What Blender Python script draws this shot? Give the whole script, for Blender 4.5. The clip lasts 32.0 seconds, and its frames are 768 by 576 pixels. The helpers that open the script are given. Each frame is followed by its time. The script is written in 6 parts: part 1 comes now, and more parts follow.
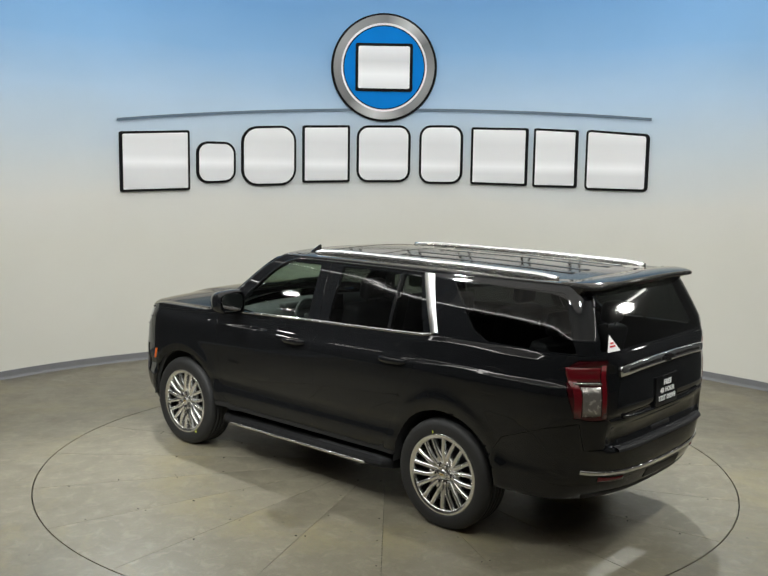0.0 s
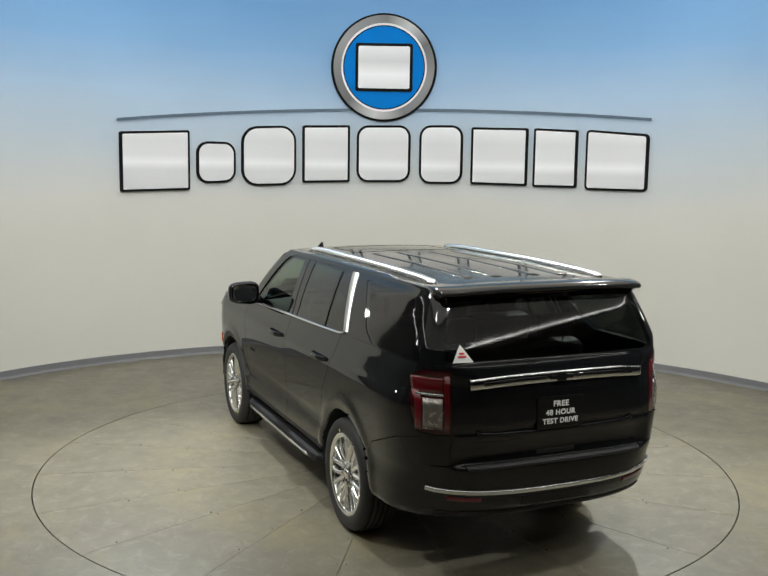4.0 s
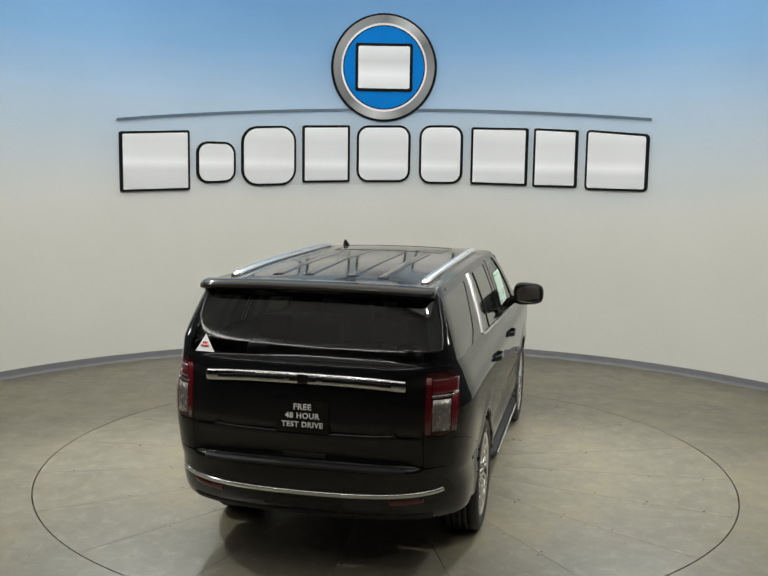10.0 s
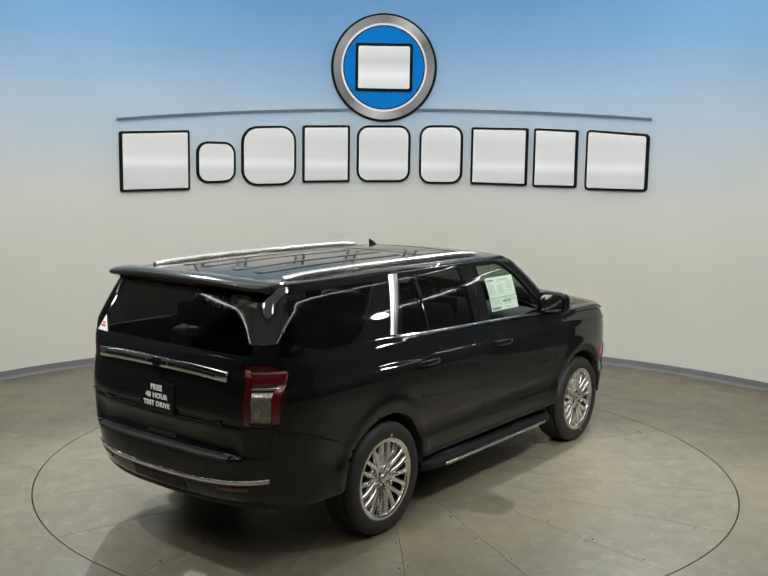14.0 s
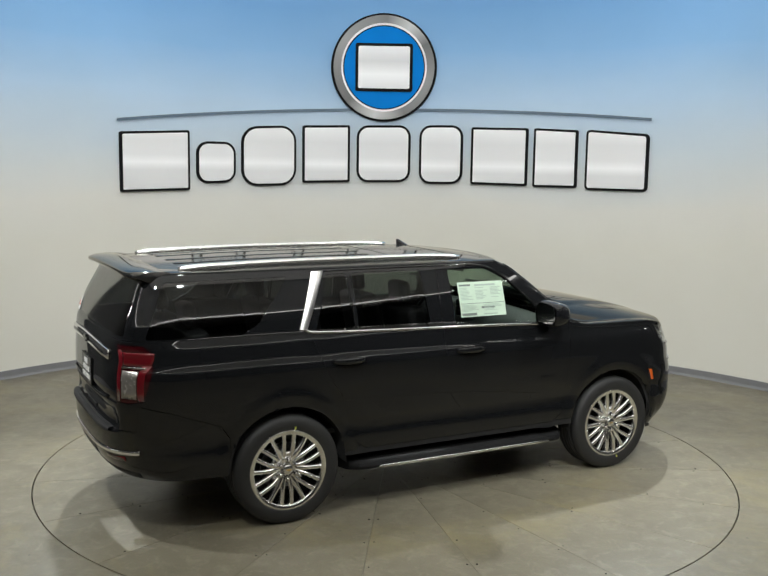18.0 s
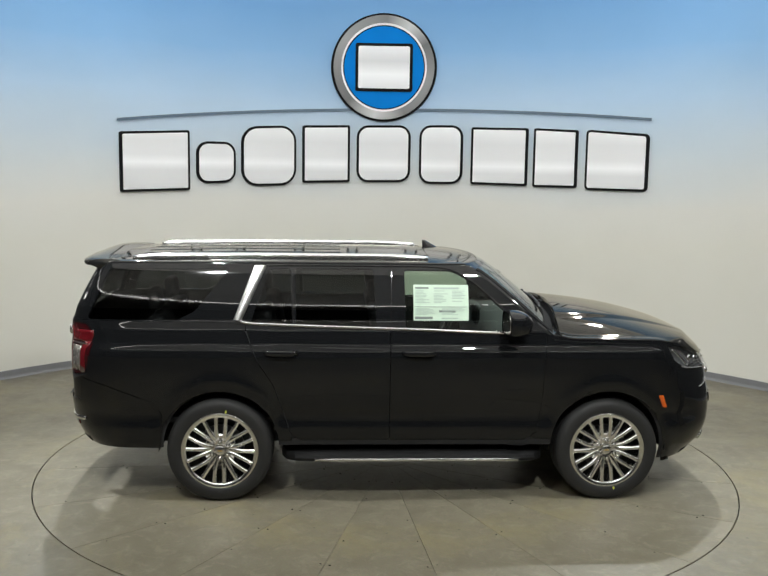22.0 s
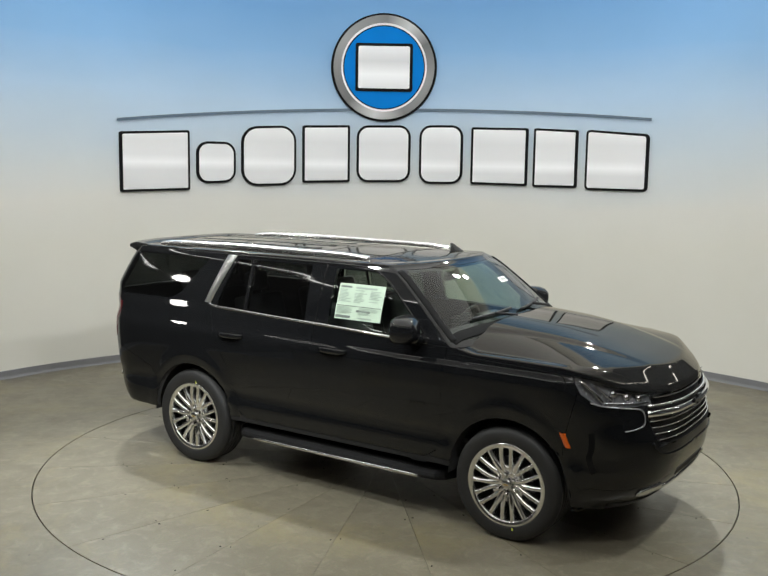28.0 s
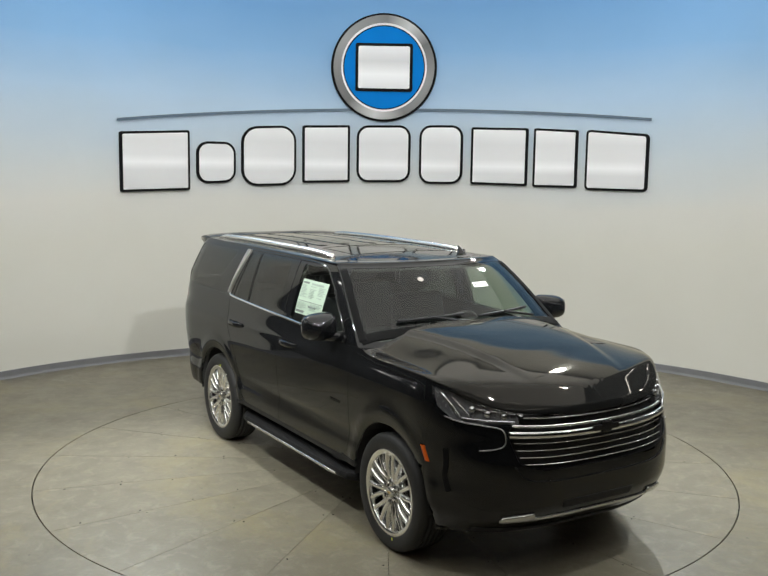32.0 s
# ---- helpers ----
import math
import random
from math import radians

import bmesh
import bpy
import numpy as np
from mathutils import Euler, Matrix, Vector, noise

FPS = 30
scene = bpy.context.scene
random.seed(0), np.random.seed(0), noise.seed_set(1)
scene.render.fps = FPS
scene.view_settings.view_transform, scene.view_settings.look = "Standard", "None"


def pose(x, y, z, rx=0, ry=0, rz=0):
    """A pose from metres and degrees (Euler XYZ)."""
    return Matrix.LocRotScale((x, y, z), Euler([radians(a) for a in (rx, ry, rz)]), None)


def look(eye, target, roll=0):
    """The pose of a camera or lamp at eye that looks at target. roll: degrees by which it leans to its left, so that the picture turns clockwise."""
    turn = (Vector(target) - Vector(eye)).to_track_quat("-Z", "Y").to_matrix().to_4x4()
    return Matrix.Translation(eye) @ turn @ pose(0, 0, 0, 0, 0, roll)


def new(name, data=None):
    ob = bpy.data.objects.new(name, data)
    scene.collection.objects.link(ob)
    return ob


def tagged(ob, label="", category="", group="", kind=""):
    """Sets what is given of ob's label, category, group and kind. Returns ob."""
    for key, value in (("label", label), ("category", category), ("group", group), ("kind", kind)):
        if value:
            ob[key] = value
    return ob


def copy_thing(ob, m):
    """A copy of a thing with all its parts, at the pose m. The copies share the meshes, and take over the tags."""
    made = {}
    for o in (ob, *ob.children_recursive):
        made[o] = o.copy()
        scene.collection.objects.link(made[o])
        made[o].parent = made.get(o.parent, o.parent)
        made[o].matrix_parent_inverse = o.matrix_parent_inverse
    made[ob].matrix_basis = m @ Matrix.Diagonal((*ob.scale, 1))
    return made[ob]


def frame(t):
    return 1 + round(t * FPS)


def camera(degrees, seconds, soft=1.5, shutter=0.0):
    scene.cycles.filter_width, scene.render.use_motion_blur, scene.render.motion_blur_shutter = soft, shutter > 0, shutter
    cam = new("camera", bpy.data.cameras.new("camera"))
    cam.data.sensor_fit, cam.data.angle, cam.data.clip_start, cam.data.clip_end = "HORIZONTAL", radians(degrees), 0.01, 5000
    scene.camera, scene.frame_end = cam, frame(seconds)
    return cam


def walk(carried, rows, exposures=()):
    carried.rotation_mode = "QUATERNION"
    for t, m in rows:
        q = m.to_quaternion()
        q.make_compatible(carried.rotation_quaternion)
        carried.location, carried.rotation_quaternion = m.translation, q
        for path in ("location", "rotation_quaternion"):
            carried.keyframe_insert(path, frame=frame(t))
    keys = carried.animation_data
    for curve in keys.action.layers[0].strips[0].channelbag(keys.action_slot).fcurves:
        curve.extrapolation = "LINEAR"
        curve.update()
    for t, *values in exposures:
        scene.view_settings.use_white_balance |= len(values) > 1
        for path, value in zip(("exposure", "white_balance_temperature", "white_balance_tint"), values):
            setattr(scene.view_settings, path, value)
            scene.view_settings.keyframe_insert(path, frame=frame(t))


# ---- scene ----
cam = camera(44.236, 32.0, soft=1.5)
EYE = (0.0, -8.2727, 2.6582)
_p, _w = radians(7.534), radians(-0.258)
AIM = (EYE[0] + math.sin(_w) * math.cos(_p), EYE[1] + math.cos(_w) * math.cos(_p), EYE[2] - math.sin(_p))
walk(cam, [(0.0, look(EYE, AIM, 0.841)), (32.0, look(EYE, AIM, 0.841))], [(0.0, 0.07), (3.0, 0.02), (6.0, -0.04), (8.0, -0.06), (13.0, -0.02), (17.0, 0.03), (20.0, 0.1), (25.0, 0.12), (28.0, 0.08), (32.0, 0.05)])

# ---------------------------------------------------------------- light
world = bpy.data.worlds.new("world")
scene.world = world
world.use_nodes = True
world.node_tree.nodes["Background"].inputs["Color"].default_value = (0.55, 0.6, 0.7, 1)
world.node_tree.nodes["Background"].inputs["Strength"].default_value = 0.02

# pendant lamps: x, y, z, watts, aim x, aim y, beam degrees (0: shines all round)
LAMPS = [(-3.1, 2.7, 5.15, 900, -1.2, -2.4, 72), (3.1, 2.7, 5.15, 900, 1.2, -2.4, 72),
         (-3.9, -1.6, 5.2, 400, 0.2, -1.4, 90), (3.9, -1.6, 5.2, 300, -0.2, -1.4, 90),
         (-1.7, -4.95, 5.35, 980, -1.9, 5.0, 104), (1.7, -4.95, 5.35, 980, 1.9, 5.0, 104)]


def pendant_lights():
    for lx, ly, lz, watts, ax, ay, beam in LAMPS:
        data = bpy.data.lights.new("pendant_light", "SPOT" if beam else "POINT")
        data.energy, data.color, data.shadow_soft_size = watts, (0.945, 0.985, 0.975), 0.08
        if beam:
            data.spot_size, data.spot_blend = radians(beam), 0.8
        ob = new("pendant_light", data)
        ob.matrix_world = look((lx, ly, lz - 0.16), (ax, ay, 3.0 if ay > 3 else 0))


pendant_lights()


# ---------------------------------------------------------------- materials
def material(name):
    m = bpy.data.materials.new(name)
    m.use_nodes = True
    return m, m.node_tree.nodes, m.node_tree.links, m.node_tree.nodes["Principled BSDF"]


def plain(name, color, rough=0.5, metal=0.0, coat=0.0, grain=0.0, scale=60.0, bump=0.0, spec=0.5, emit=0.0):
    """A surface with fine grain in its colour and roughness."""
    m, n, l, b = material(name)
    b.inputs["Base Color"].default_value = (*color, 1)
    b.inputs["Roughness"].default_value = rough
    b.inputs["Metallic"].default_value = metal
    b.inputs["Coat Weight"].default_value = coat
    b.inputs["Coat Roughness"].default_value = 0.03
    b.inputs["Specular IOR Level"].default_value = spec
    if emit:
        b.inputs["Emission Color"].default_value = (*color, 1)
        b.inputs["Emission Strength"].default_value = emit
    if grain or bump:
        tc, no = n.new("ShaderNodeTexCoord"), n.new("ShaderNodeTexNoise")
        no.inputs["Scale"].default_value, no.inputs["Detail"].default_value = scale, 6
        l.new(tc.outputs["Object"], no.inputs["Vector"])
        if grain:
            r = n.new("ShaderNodeMapRange")
            r.inputs["To Min"].default_value, r.inputs["To Max"].default_value = max(0.02, rough - grain), min(1, rough + grain)
            l.new(no.outputs["Fac"], r.inputs["Value"])
            l.new(r.outputs["Result"], b.inputs["Roughness"])
            mx = n.new("ShaderNodeMix")
            mx.data_type = "RGBA"
            mx.inputs["A"].default_value = (*[c * (1 - grain) for c in color], 1)
            mx.inputs["B"].default_value = (*[min(1, c * (1 + grain)) for c in color], 1)
            l.new(no.outputs["Fac"], mx.inputs["Factor"])
            l.new(mx.outputs["Result"], b.inputs["Base Color"])
        if bump:
            bp = n.new("ShaderNodeBump")
            bp.inputs["Strength"].default_value, bp.inputs["Distance"].default_value = bump, 0.002
            l.new(no.outputs["Fac"], bp.inputs["Height"])
            l.new(bp.outputs["Normal"], b.inputs["Normal"])
    return m


def glass(name, tint, gloss=1.0, haze=0.015):
    """A thin pane: it lets tinted light straight through and mirrors by Fresnel."""
    m, n, l, b = material(name)
    n.remove(b)
    tr, gl, mx = n.new("ShaderNodeBsdfTransparent"), n.new("ShaderNodeBsdfGlossy"), n.new("ShaderNodeMixShader")
    lw, pw, ma = n.new("ShaderNodeLayerWeight"), n.new("ShaderNodeMath"), n.new("ShaderNodeMath")
    tr.inputs["Color"].default_value = (*tint, 1)
    gl.inputs["Roughness"].default_value = haze
    gl.inputs["Color"].default_value = (gloss, gloss, gloss, 1)
    lw.inputs["Blend"].default_value = 0.5
    pw.operation, pw.inputs[1].default_value = "POWER", 4.5
    ma.operation, ma.inputs[1].default_value, ma.inputs[2].default_value = "MULTIPLY_ADD", 0.93, 0.05
    l.new(lw.outputs["Facing"], pw.inputs[0])
    l.new(pw.outputs["Value"], ma.inputs[0])
    l.new(ma.outputs["Value"], mx.inputs["Fac"])
    l.new(tr.outputs["BSDF"], mx.inputs[1])
    l.new(gl.outputs["BSDF"], mx.inputs[2])
    l.new(mx.outputs["Shader"], n["Material Output"].inputs["Surface"])
    return m


def concrete(name, base, dark, rough, per_piece=0.0):
    """Sealed concrete: broad stains, mottling, fine grain and small pits."""
    m, n, l, b = material(name)
    geo = n.new("ShaderNodeTexCoord")

    def noise_tex(scale, detail, rough_=0.6):
        t = n.new("ShaderNodeTexNoise")
        t.inputs["Scale"].default_value, t.inputs["Detail"].default_value, t.inputs["Roughness"].default_value = scale, detail, rough_
        l.new(geo.outputs["Object"], t.inputs["Vector"])
        return t
    big, mid, fine = noise_tex(0.55, 4), noise_tex(3.2, 8, 0.65), noise_tex(70, 5)

    def ramp(src, lo, hi):
        r = n.new("ShaderNodeMapRange")
        r.inputs["From Min"].default_value, r.inputs["From Max"].default_value = lo, hi
        l.new(src, r.inputs["Value"])
        return r.outputs["Result"]

    def mix(fac, a, c, mode="MIX"):
        x = n.new("ShaderNodeMix")
        x.data_type, x.blend_type = "RGBA", mode
        if isinstance(fac, float):
            x.inputs["Factor"].default_value = fac
        else:
            l.new(fac, x.inputs["Factor"])
        for key, v in (("A", a), ("B", c)):
            if isinstance(v, tuple):
                x.inputs[key].default_value = (*v, 1)
            else:
                l.new(v, x.inputs[key])
        return x.outputs["Result"]
    col = mix(ramp(big.outputs["Fac"], 0.35, 0.68), base, dark)
    col = mix(ramp(mid.outputs["Fac"], 0.42, 0.75), col, tuple(c * 0.70 for c in base))
    blotch = noise_tex(7.0, 7, 0.72)
    blotch.inputs["Distortion"].default_value = 0.8
    col = mix(ramp(blotch.outputs["Fac"], 0.50, 0.78), col, tuple(c * 1.30 for c in base))
    stain = noise_tex(1.4, 6, 0.7)
    stain.inputs["Distortion"].default_value = 1.2
    col = mix(ramp(stain.outputs["Fac"], 0.52, 0.85), col, tuple(c * 0.78 for c in dark))
    wash = noise_tex(0.9, 5, 0.7)
    wash.inputs["Distortion"].default_value = 0.6
    col = mix(ramp(wash.outputs["Fac"], 0.50, 0.72), col, (base[0] * 1.12, base[1] * 1.08, base[2] * 0.86))
    col = mix(0.22, col, fine.outputs["Color"], "OVERLAY")
    pits = n.new("ShaderNodeTexVoronoi")
    pits.inputs["Scale"].default_value = 3.4
    l.new(geo.outputs["Object"], pits.inputs["Vector"])
    col = mix(ramp(pits.outputs["Distance"], 0.045, 0.02), col, (0.06, 0.058, 0.05))
    if per_piece:
        info = n.new("ShaderNodeObjectInfo")
        r = n.new("ShaderNodeMapRange")
        r.inputs["To Min"].default_value, r.inputs["To Max"].default_value = 1 - per_piece, 1 + per_piece
        l.new(info.outputs["Random"], r.inputs["Value"])
        hs = n.new("ShaderNodeHueSaturation")
        l.new(r.outputs["Result"], hs.inputs["Value"])
        l.new(col, hs.inputs["Color"])
        col = hs.outputs["Color"]
    l.new(col, b.inputs["Base Color"])
    rr = n.new("ShaderNodeMapRange")
    rr.inputs["From Min"].default_value, rr.inputs["From Max"].default_value = 0.3, 0.7
    rr.inputs["To Min"].default_value, rr.inputs["To Max"].default_value = rough - 0.04, rough + 0.07
    l.new(mid.outputs["Fac"], rr.inputs["Value"])
    l.new(rr.outputs["Result"], b.inputs["Roughness"])
    bp = n.new("ShaderNodeBump")
    bp.inputs["Strength"].default_value, bp.inputs["Distance"].default_value = 0.25, 0.003
    l.new(fine.outputs["Fac"], bp.inputs["Height"])
    l.new(bp.outputs["Normal"], b.inputs["Normal"])
    return m


def overlay_wall_paint(name):
    """Warm off-white paint blending upward into a cloudy blue overlay graphic built as paint."""
    m, n, l, b = material(name)
    tc, sx = n.new("ShaderNodeTexCoord"), n.new("ShaderNodeSeparateXYZ")
    l.new(tc.outputs["Object"], sx.inputs["Vector"])
    cloud = n.new("ShaderNodeTexNoise")
    mp = n.new("ShaderNodeMapping")
    mp.inputs["Scale"].default_value = (0.28, 0.28, 0.75)
    l.new(tc.outputs["Object"], mp.inputs["Vector"])
    l.new(mp.outputs["Vector"], cloud.inputs["Vector"])
    cloud.inputs["Scale"].default_value, cloud.inputs["Detail"].default_value = 1.0, 5
    ad = n.new("ShaderNodeMath")
    ad.operation = "MULTIPLY_ADD"
    l.new(cloud.outputs["Fac"], ad.inputs[0])
    ad.inputs[1].default_value = 0.7
    l.new(sx.outputs["Z"], ad.inputs[2])
    mr = n.new("ShaderNodeMapRange")
    mr.inputs["From Min"].default_value, mr.inputs["From Max"].default_value = 2.0, 5.2
    l.new(ad.outputs["Value"], mr.inputs["Value"])
    # the wash keeps to the stretch of wall behind the turntable and stops below the ceiling
    def fade(src, lo, hi):
        f = n.new("ShaderNodeMapRange")
        f.interpolation_type = "SMOOTHSTEP"
        f.inputs["From Min"].default_value, f.inputs["From Max"].default_value = lo, hi
        l.new(src, f.inputs["Value"])
        return f.outputs["Result"]
    mu = n.new("ShaderNodeMath")
    mu.operation = "MULTIPLY"
    l.new(fade(sx.outputs["Y"], 2.3, 2.9), mu.inputs[0])
    l.new(fade(sx.outputs["Z"], 5.35, 5.0), mu.inputs[1])
    mu2 = n.new("ShaderNodeMath")
    mu2.operation = "MULTIPLY"
    l.new(mu.outputs["Value"], mu2.inputs[0])
    l.new(mr.outputs["Result"], mu2.inputs[1])
    cr = n.new("ShaderNodeValToRGB")
    stops = [(0.0, (0.735, 0.72, 0.655)), (0.16, (0.735, 0.725, 0.685)), (0.36, (0.60, 0.67, 0.73)), (0.58, (0.42, 0.58, 0.77)),
             (0.80, (0.23, 0.43, 0.70)), (1.0, (0.15, 0.34, 0.62))]
    while len(cr.color_ramp.elements) < len(stops):
        cr.color_ramp.elements.new(0.5)
    for e, (pos, c) in zip(cr.color_ramp.elements, stops):
        e.position, e.color = pos, (*c, 1)
    l.new(mu2.outputs["Value"], cr.inputs["Fac"])
    grain = n.new("ShaderNodeTexNoise")
    grain.inputs["Scale"].default_value, grain.inputs["Detail"].default_value = 0.8, 8
    l.new(tc.outputs["Object"], grain.inputs["Vector"])
    mx = n.new("ShaderNodeMix")
    mx.data_type, mx.blend_type = "RGBA", "MULTIPLY"
    r2 = n.new("ShaderNodeMapRange")
    r2.inputs["From Min"].default_value, r2.inputs["From Max"].default_value = 0.4, 0.8
    r2.inputs["To Max"].default_value = 0.35
    l.new(grain.outputs["Fac"], r2.inputs["Value"])
    l.new(r2.outputs["Result"], mx.inputs["Factor"])
    l.new(cr.outputs["Color"], mx.inputs["A"])
    mx.inputs["B"].default_value = (0.88, 0.87, 0.84, 1)
    l.new(mx.outputs["Result"], b.inputs["Base Color"])
    b.inputs["Roughness"].default_value = 0.75
    fine = n.new("ShaderNodeTexNoise")
    fine.inputs["Scale"].default_value = 90
    l.new(tc.outputs["Object"], fine.inputs["Vector"])
    bp = n.new("ShaderNodeBump")
    bp.inputs["Strength"].default_value, bp.inputs["Distance"].default_value = 0.12, 0.002
    l.new(fine.outputs["Fac"], bp.inputs["Height"])
    l.new(bp.outputs["Normal"], b.inputs["Normal"])
    return m


def turned_metal(name, cx, cz):
    """Printed turned-metal ring: light and dark by the angle round its middle."""
    m, n, l, b = material(name)
    tc, mp, sx, cx_, gr, cr = (n.new("ShaderNodeTexCoord"), n.new("ShaderNodeMapping"), n.new("ShaderNodeSeparateXYZ"), n.new("ShaderNodeCombineXYZ"),
                               n.new("ShaderNodeTexGradient"), n.new("ShaderNodeValToRGB"))
    mp.inputs["Location"].default_value = (-cx, 0, -cz)
    l.new(tc.outputs["Object"], mp.inputs["Vector"])
    l.new(mp.outputs["Vector"], sx.inputs["Vector"])
    l.new(sx.outputs["X"], cx_.inputs["X"])
    l.new(sx.outputs["Z"], cx_.inputs["Y"])
    gr.gradient_type = "RADIAL"
    l.new(cx_.outputs["Vector"], gr.inputs["Vector"])
    # the ring's metal highlights, painted into the colour by angle
    stops = [(0.0, 0.24), (0.12, 0.16), (0.22, 0.62), (0.32, 0.22), (0.45, 0.30), (0.58, 0.16), (0.66, 0.58), (0.74, 0.20), (0.90, 0.34), (1.0, 0.24)]
    while len(cr.color_ramp.elements) < len(stops):
        cr.color_ramp.elements.new(0.5)
    for e, (pos, v) in zip(cr.color_ramp.elements, stops):
        e.position, e.color = pos, (v, v, v * 1.01, 1)
    l.new(gr.outputs["Fac"], cr.inputs["Fac"])
    l.new(cr.outputs["Color"], b.inputs["Base Color"])
    b.inputs["Roughness"].default_value, b.inputs["Specular IOR Level"].default_value = 0.6, 0.25
    return m


def sign_face(name):
    """Printed sign face: pale grey at the top and the foot of each row, a white band between, fine brushing."""
    m, n, l, b = material(name)
    tc, sx, cr, no, mx = (n.new("ShaderNodeTexCoord"), n.new("ShaderNodeSeparateXYZ"), n.new("ShaderNodeValToRGB"), n.new("ShaderNodeTexNoise"), n.new("ShaderNodeMix"))
    l.new(tc.outputs["Object"], sx.inputs["Vector"])
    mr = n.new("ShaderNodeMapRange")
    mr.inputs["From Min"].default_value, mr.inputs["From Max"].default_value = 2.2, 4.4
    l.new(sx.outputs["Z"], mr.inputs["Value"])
    # the white bands are a drawn metal sheen, painted in by height
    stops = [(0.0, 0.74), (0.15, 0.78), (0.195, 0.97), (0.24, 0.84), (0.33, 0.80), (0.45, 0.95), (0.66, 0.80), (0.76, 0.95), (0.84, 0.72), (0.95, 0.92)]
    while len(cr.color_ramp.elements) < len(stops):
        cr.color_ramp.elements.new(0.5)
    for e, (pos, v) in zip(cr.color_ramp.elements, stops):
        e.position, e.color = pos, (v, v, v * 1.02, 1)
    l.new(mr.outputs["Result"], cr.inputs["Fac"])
    mp = n.new("ShaderNodeMapping")
    mp.inputs["Scale"].default_value = (2, 2, 60)
    l.new(tc.outputs["Object"], mp.inputs["Vector"])
    l.new(mp.outputs["Vector"], no.inputs["Vector"])
    no.inputs["Scale"].default_value, no.inputs["Detail"].default_value = 3.0, 4
    mx.data_type, mx.blend_type = "RGBA", "OVERLAY"
    mx.inputs["Factor"].default_value = 0.10
    l.new(cr.outputs["Color"], mx.inputs["A"])
    l.new(no.outputs["Color"], mx.inputs["B"])
    l.new(mx.outputs["Result"], b.inputs["Base Color"])
    b.inputs["Roughness"].default_value, b.inputs["Specular IOR Level"].default_value = 0.7, 0.2
    return m


M_WALL = overlay_wall_paint("painted_wall")
M_FLOOR = concrete("floor_concrete", (0.222, 0.201, 0.149), (0.166, 0.150, 0.110), 0.34)
M_DISC = concrete("turntable_concrete", (0.241, 0.218, 0.161), (0.181, 0.163, 0.120), 0.32, 0.05)
M_BASE = plain("grey_vinyl", (0.20, 0.20, 0.21), 0.5, grain=0.1, scale=8)
M_GAP = plain("dark_gap", (0.007, 0.007, 0.007), 0.8, grain=0.1, spec=0.1)
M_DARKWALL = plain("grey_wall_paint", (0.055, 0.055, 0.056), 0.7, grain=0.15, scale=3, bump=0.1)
M_HEADER = plain("header_paint", (0.42, 0.415, 0.40), 0.7, grain=0.12, scale=3, bump=0.1)
M_CEIL = plain("ceiling_paint", (0.78, 0.77, 0.74), 0.8, grain=0.15, scale=2, bump=0.1)
M_LAMPBODY = plain("lamp_housing", (0.35, 0.35, 0.36), 0.4, 0.9, grain=0.1)
M_LAMPGLOW = plain("lamp_lens", (1.0, 0.97, 0.9), 0.4, emit=45.0)
M_FILL_PANEL = plain("fill_panel_cloth", (1.0, 0.98, 0.94), 0.6, emit=0.58)
M_STRIP = plain("light_strip_glow", (1.0, 0.98, 0.94), 0.5, emit=12.0)
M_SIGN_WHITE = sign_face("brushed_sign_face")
M_SIGN_BLACK = plain("sign_edge_black", (0.008, 0.008, 0.009), 0.7, grain=0.1, spec=0.1)
M_SIGN_SILVER = turned_metal("sign_silver", -0.105, 3.965)
M_SIGN_BLUE = plain("sign_blue", (0.002, 0.20, 0.62), 0.75, grain=0.08, scale=4, spec=0.1)
M_SIGN_LINE = plain("sign_slate", (0.10, 0.15, 0.21), 0.5, grain=0.1)


# ---------------------------------------------------------------- mesh helpers
def mesh_object(name, bm, mat, smooth=False):
    me = bpy.data.meshes.new(name)
    bm.normal_update()
    bm.to_mesh(me)
    bm.free()
    me.materials.append(mat)
    if smooth:
        me.polygons.foreach_set("use_smooth", [True] * len(me.polygons))
    return new(name, me)


def part(name, bm, mat, parent, label="", smooth=False):
    ob = mesh_object(name, bm, mat, smooth)
    ob.parent = parent
    if label:
        tagged(ob, label)
    return ob


def grid(bm, pts, close=False):
    """Quads through rows of points."""
    vs = [[bm.verts.new(p) for p in row] for row in pts]
    for a, b in zip(vs, vs[1:]):
        k = len(a)
        for j in range(k if close else k - 1):
            bm.faces.new((a[j], a[(j + 1) % k], b[(j + 1) % k], b[j]))
    return vs


def box(bm, c, s, bevel=0.0, rot=None, seg=2):
    """A box round c with edges s, bevelled."""
    m = Matrix.Translation(c) @ (rot or Matrix()) @ Matrix.Diagonal((*s, 1))
    r = bmesh.ops.create_cube(bm, size=1.0, matrix=m)
    if bevel:
        es = list({e for v in r["verts"] for e in v.link_edges})
        bmesh.ops.bevel(bm, geom=es, offset=bevel, segments=seg, affect="EDGES", profile=0.6)
    return bm


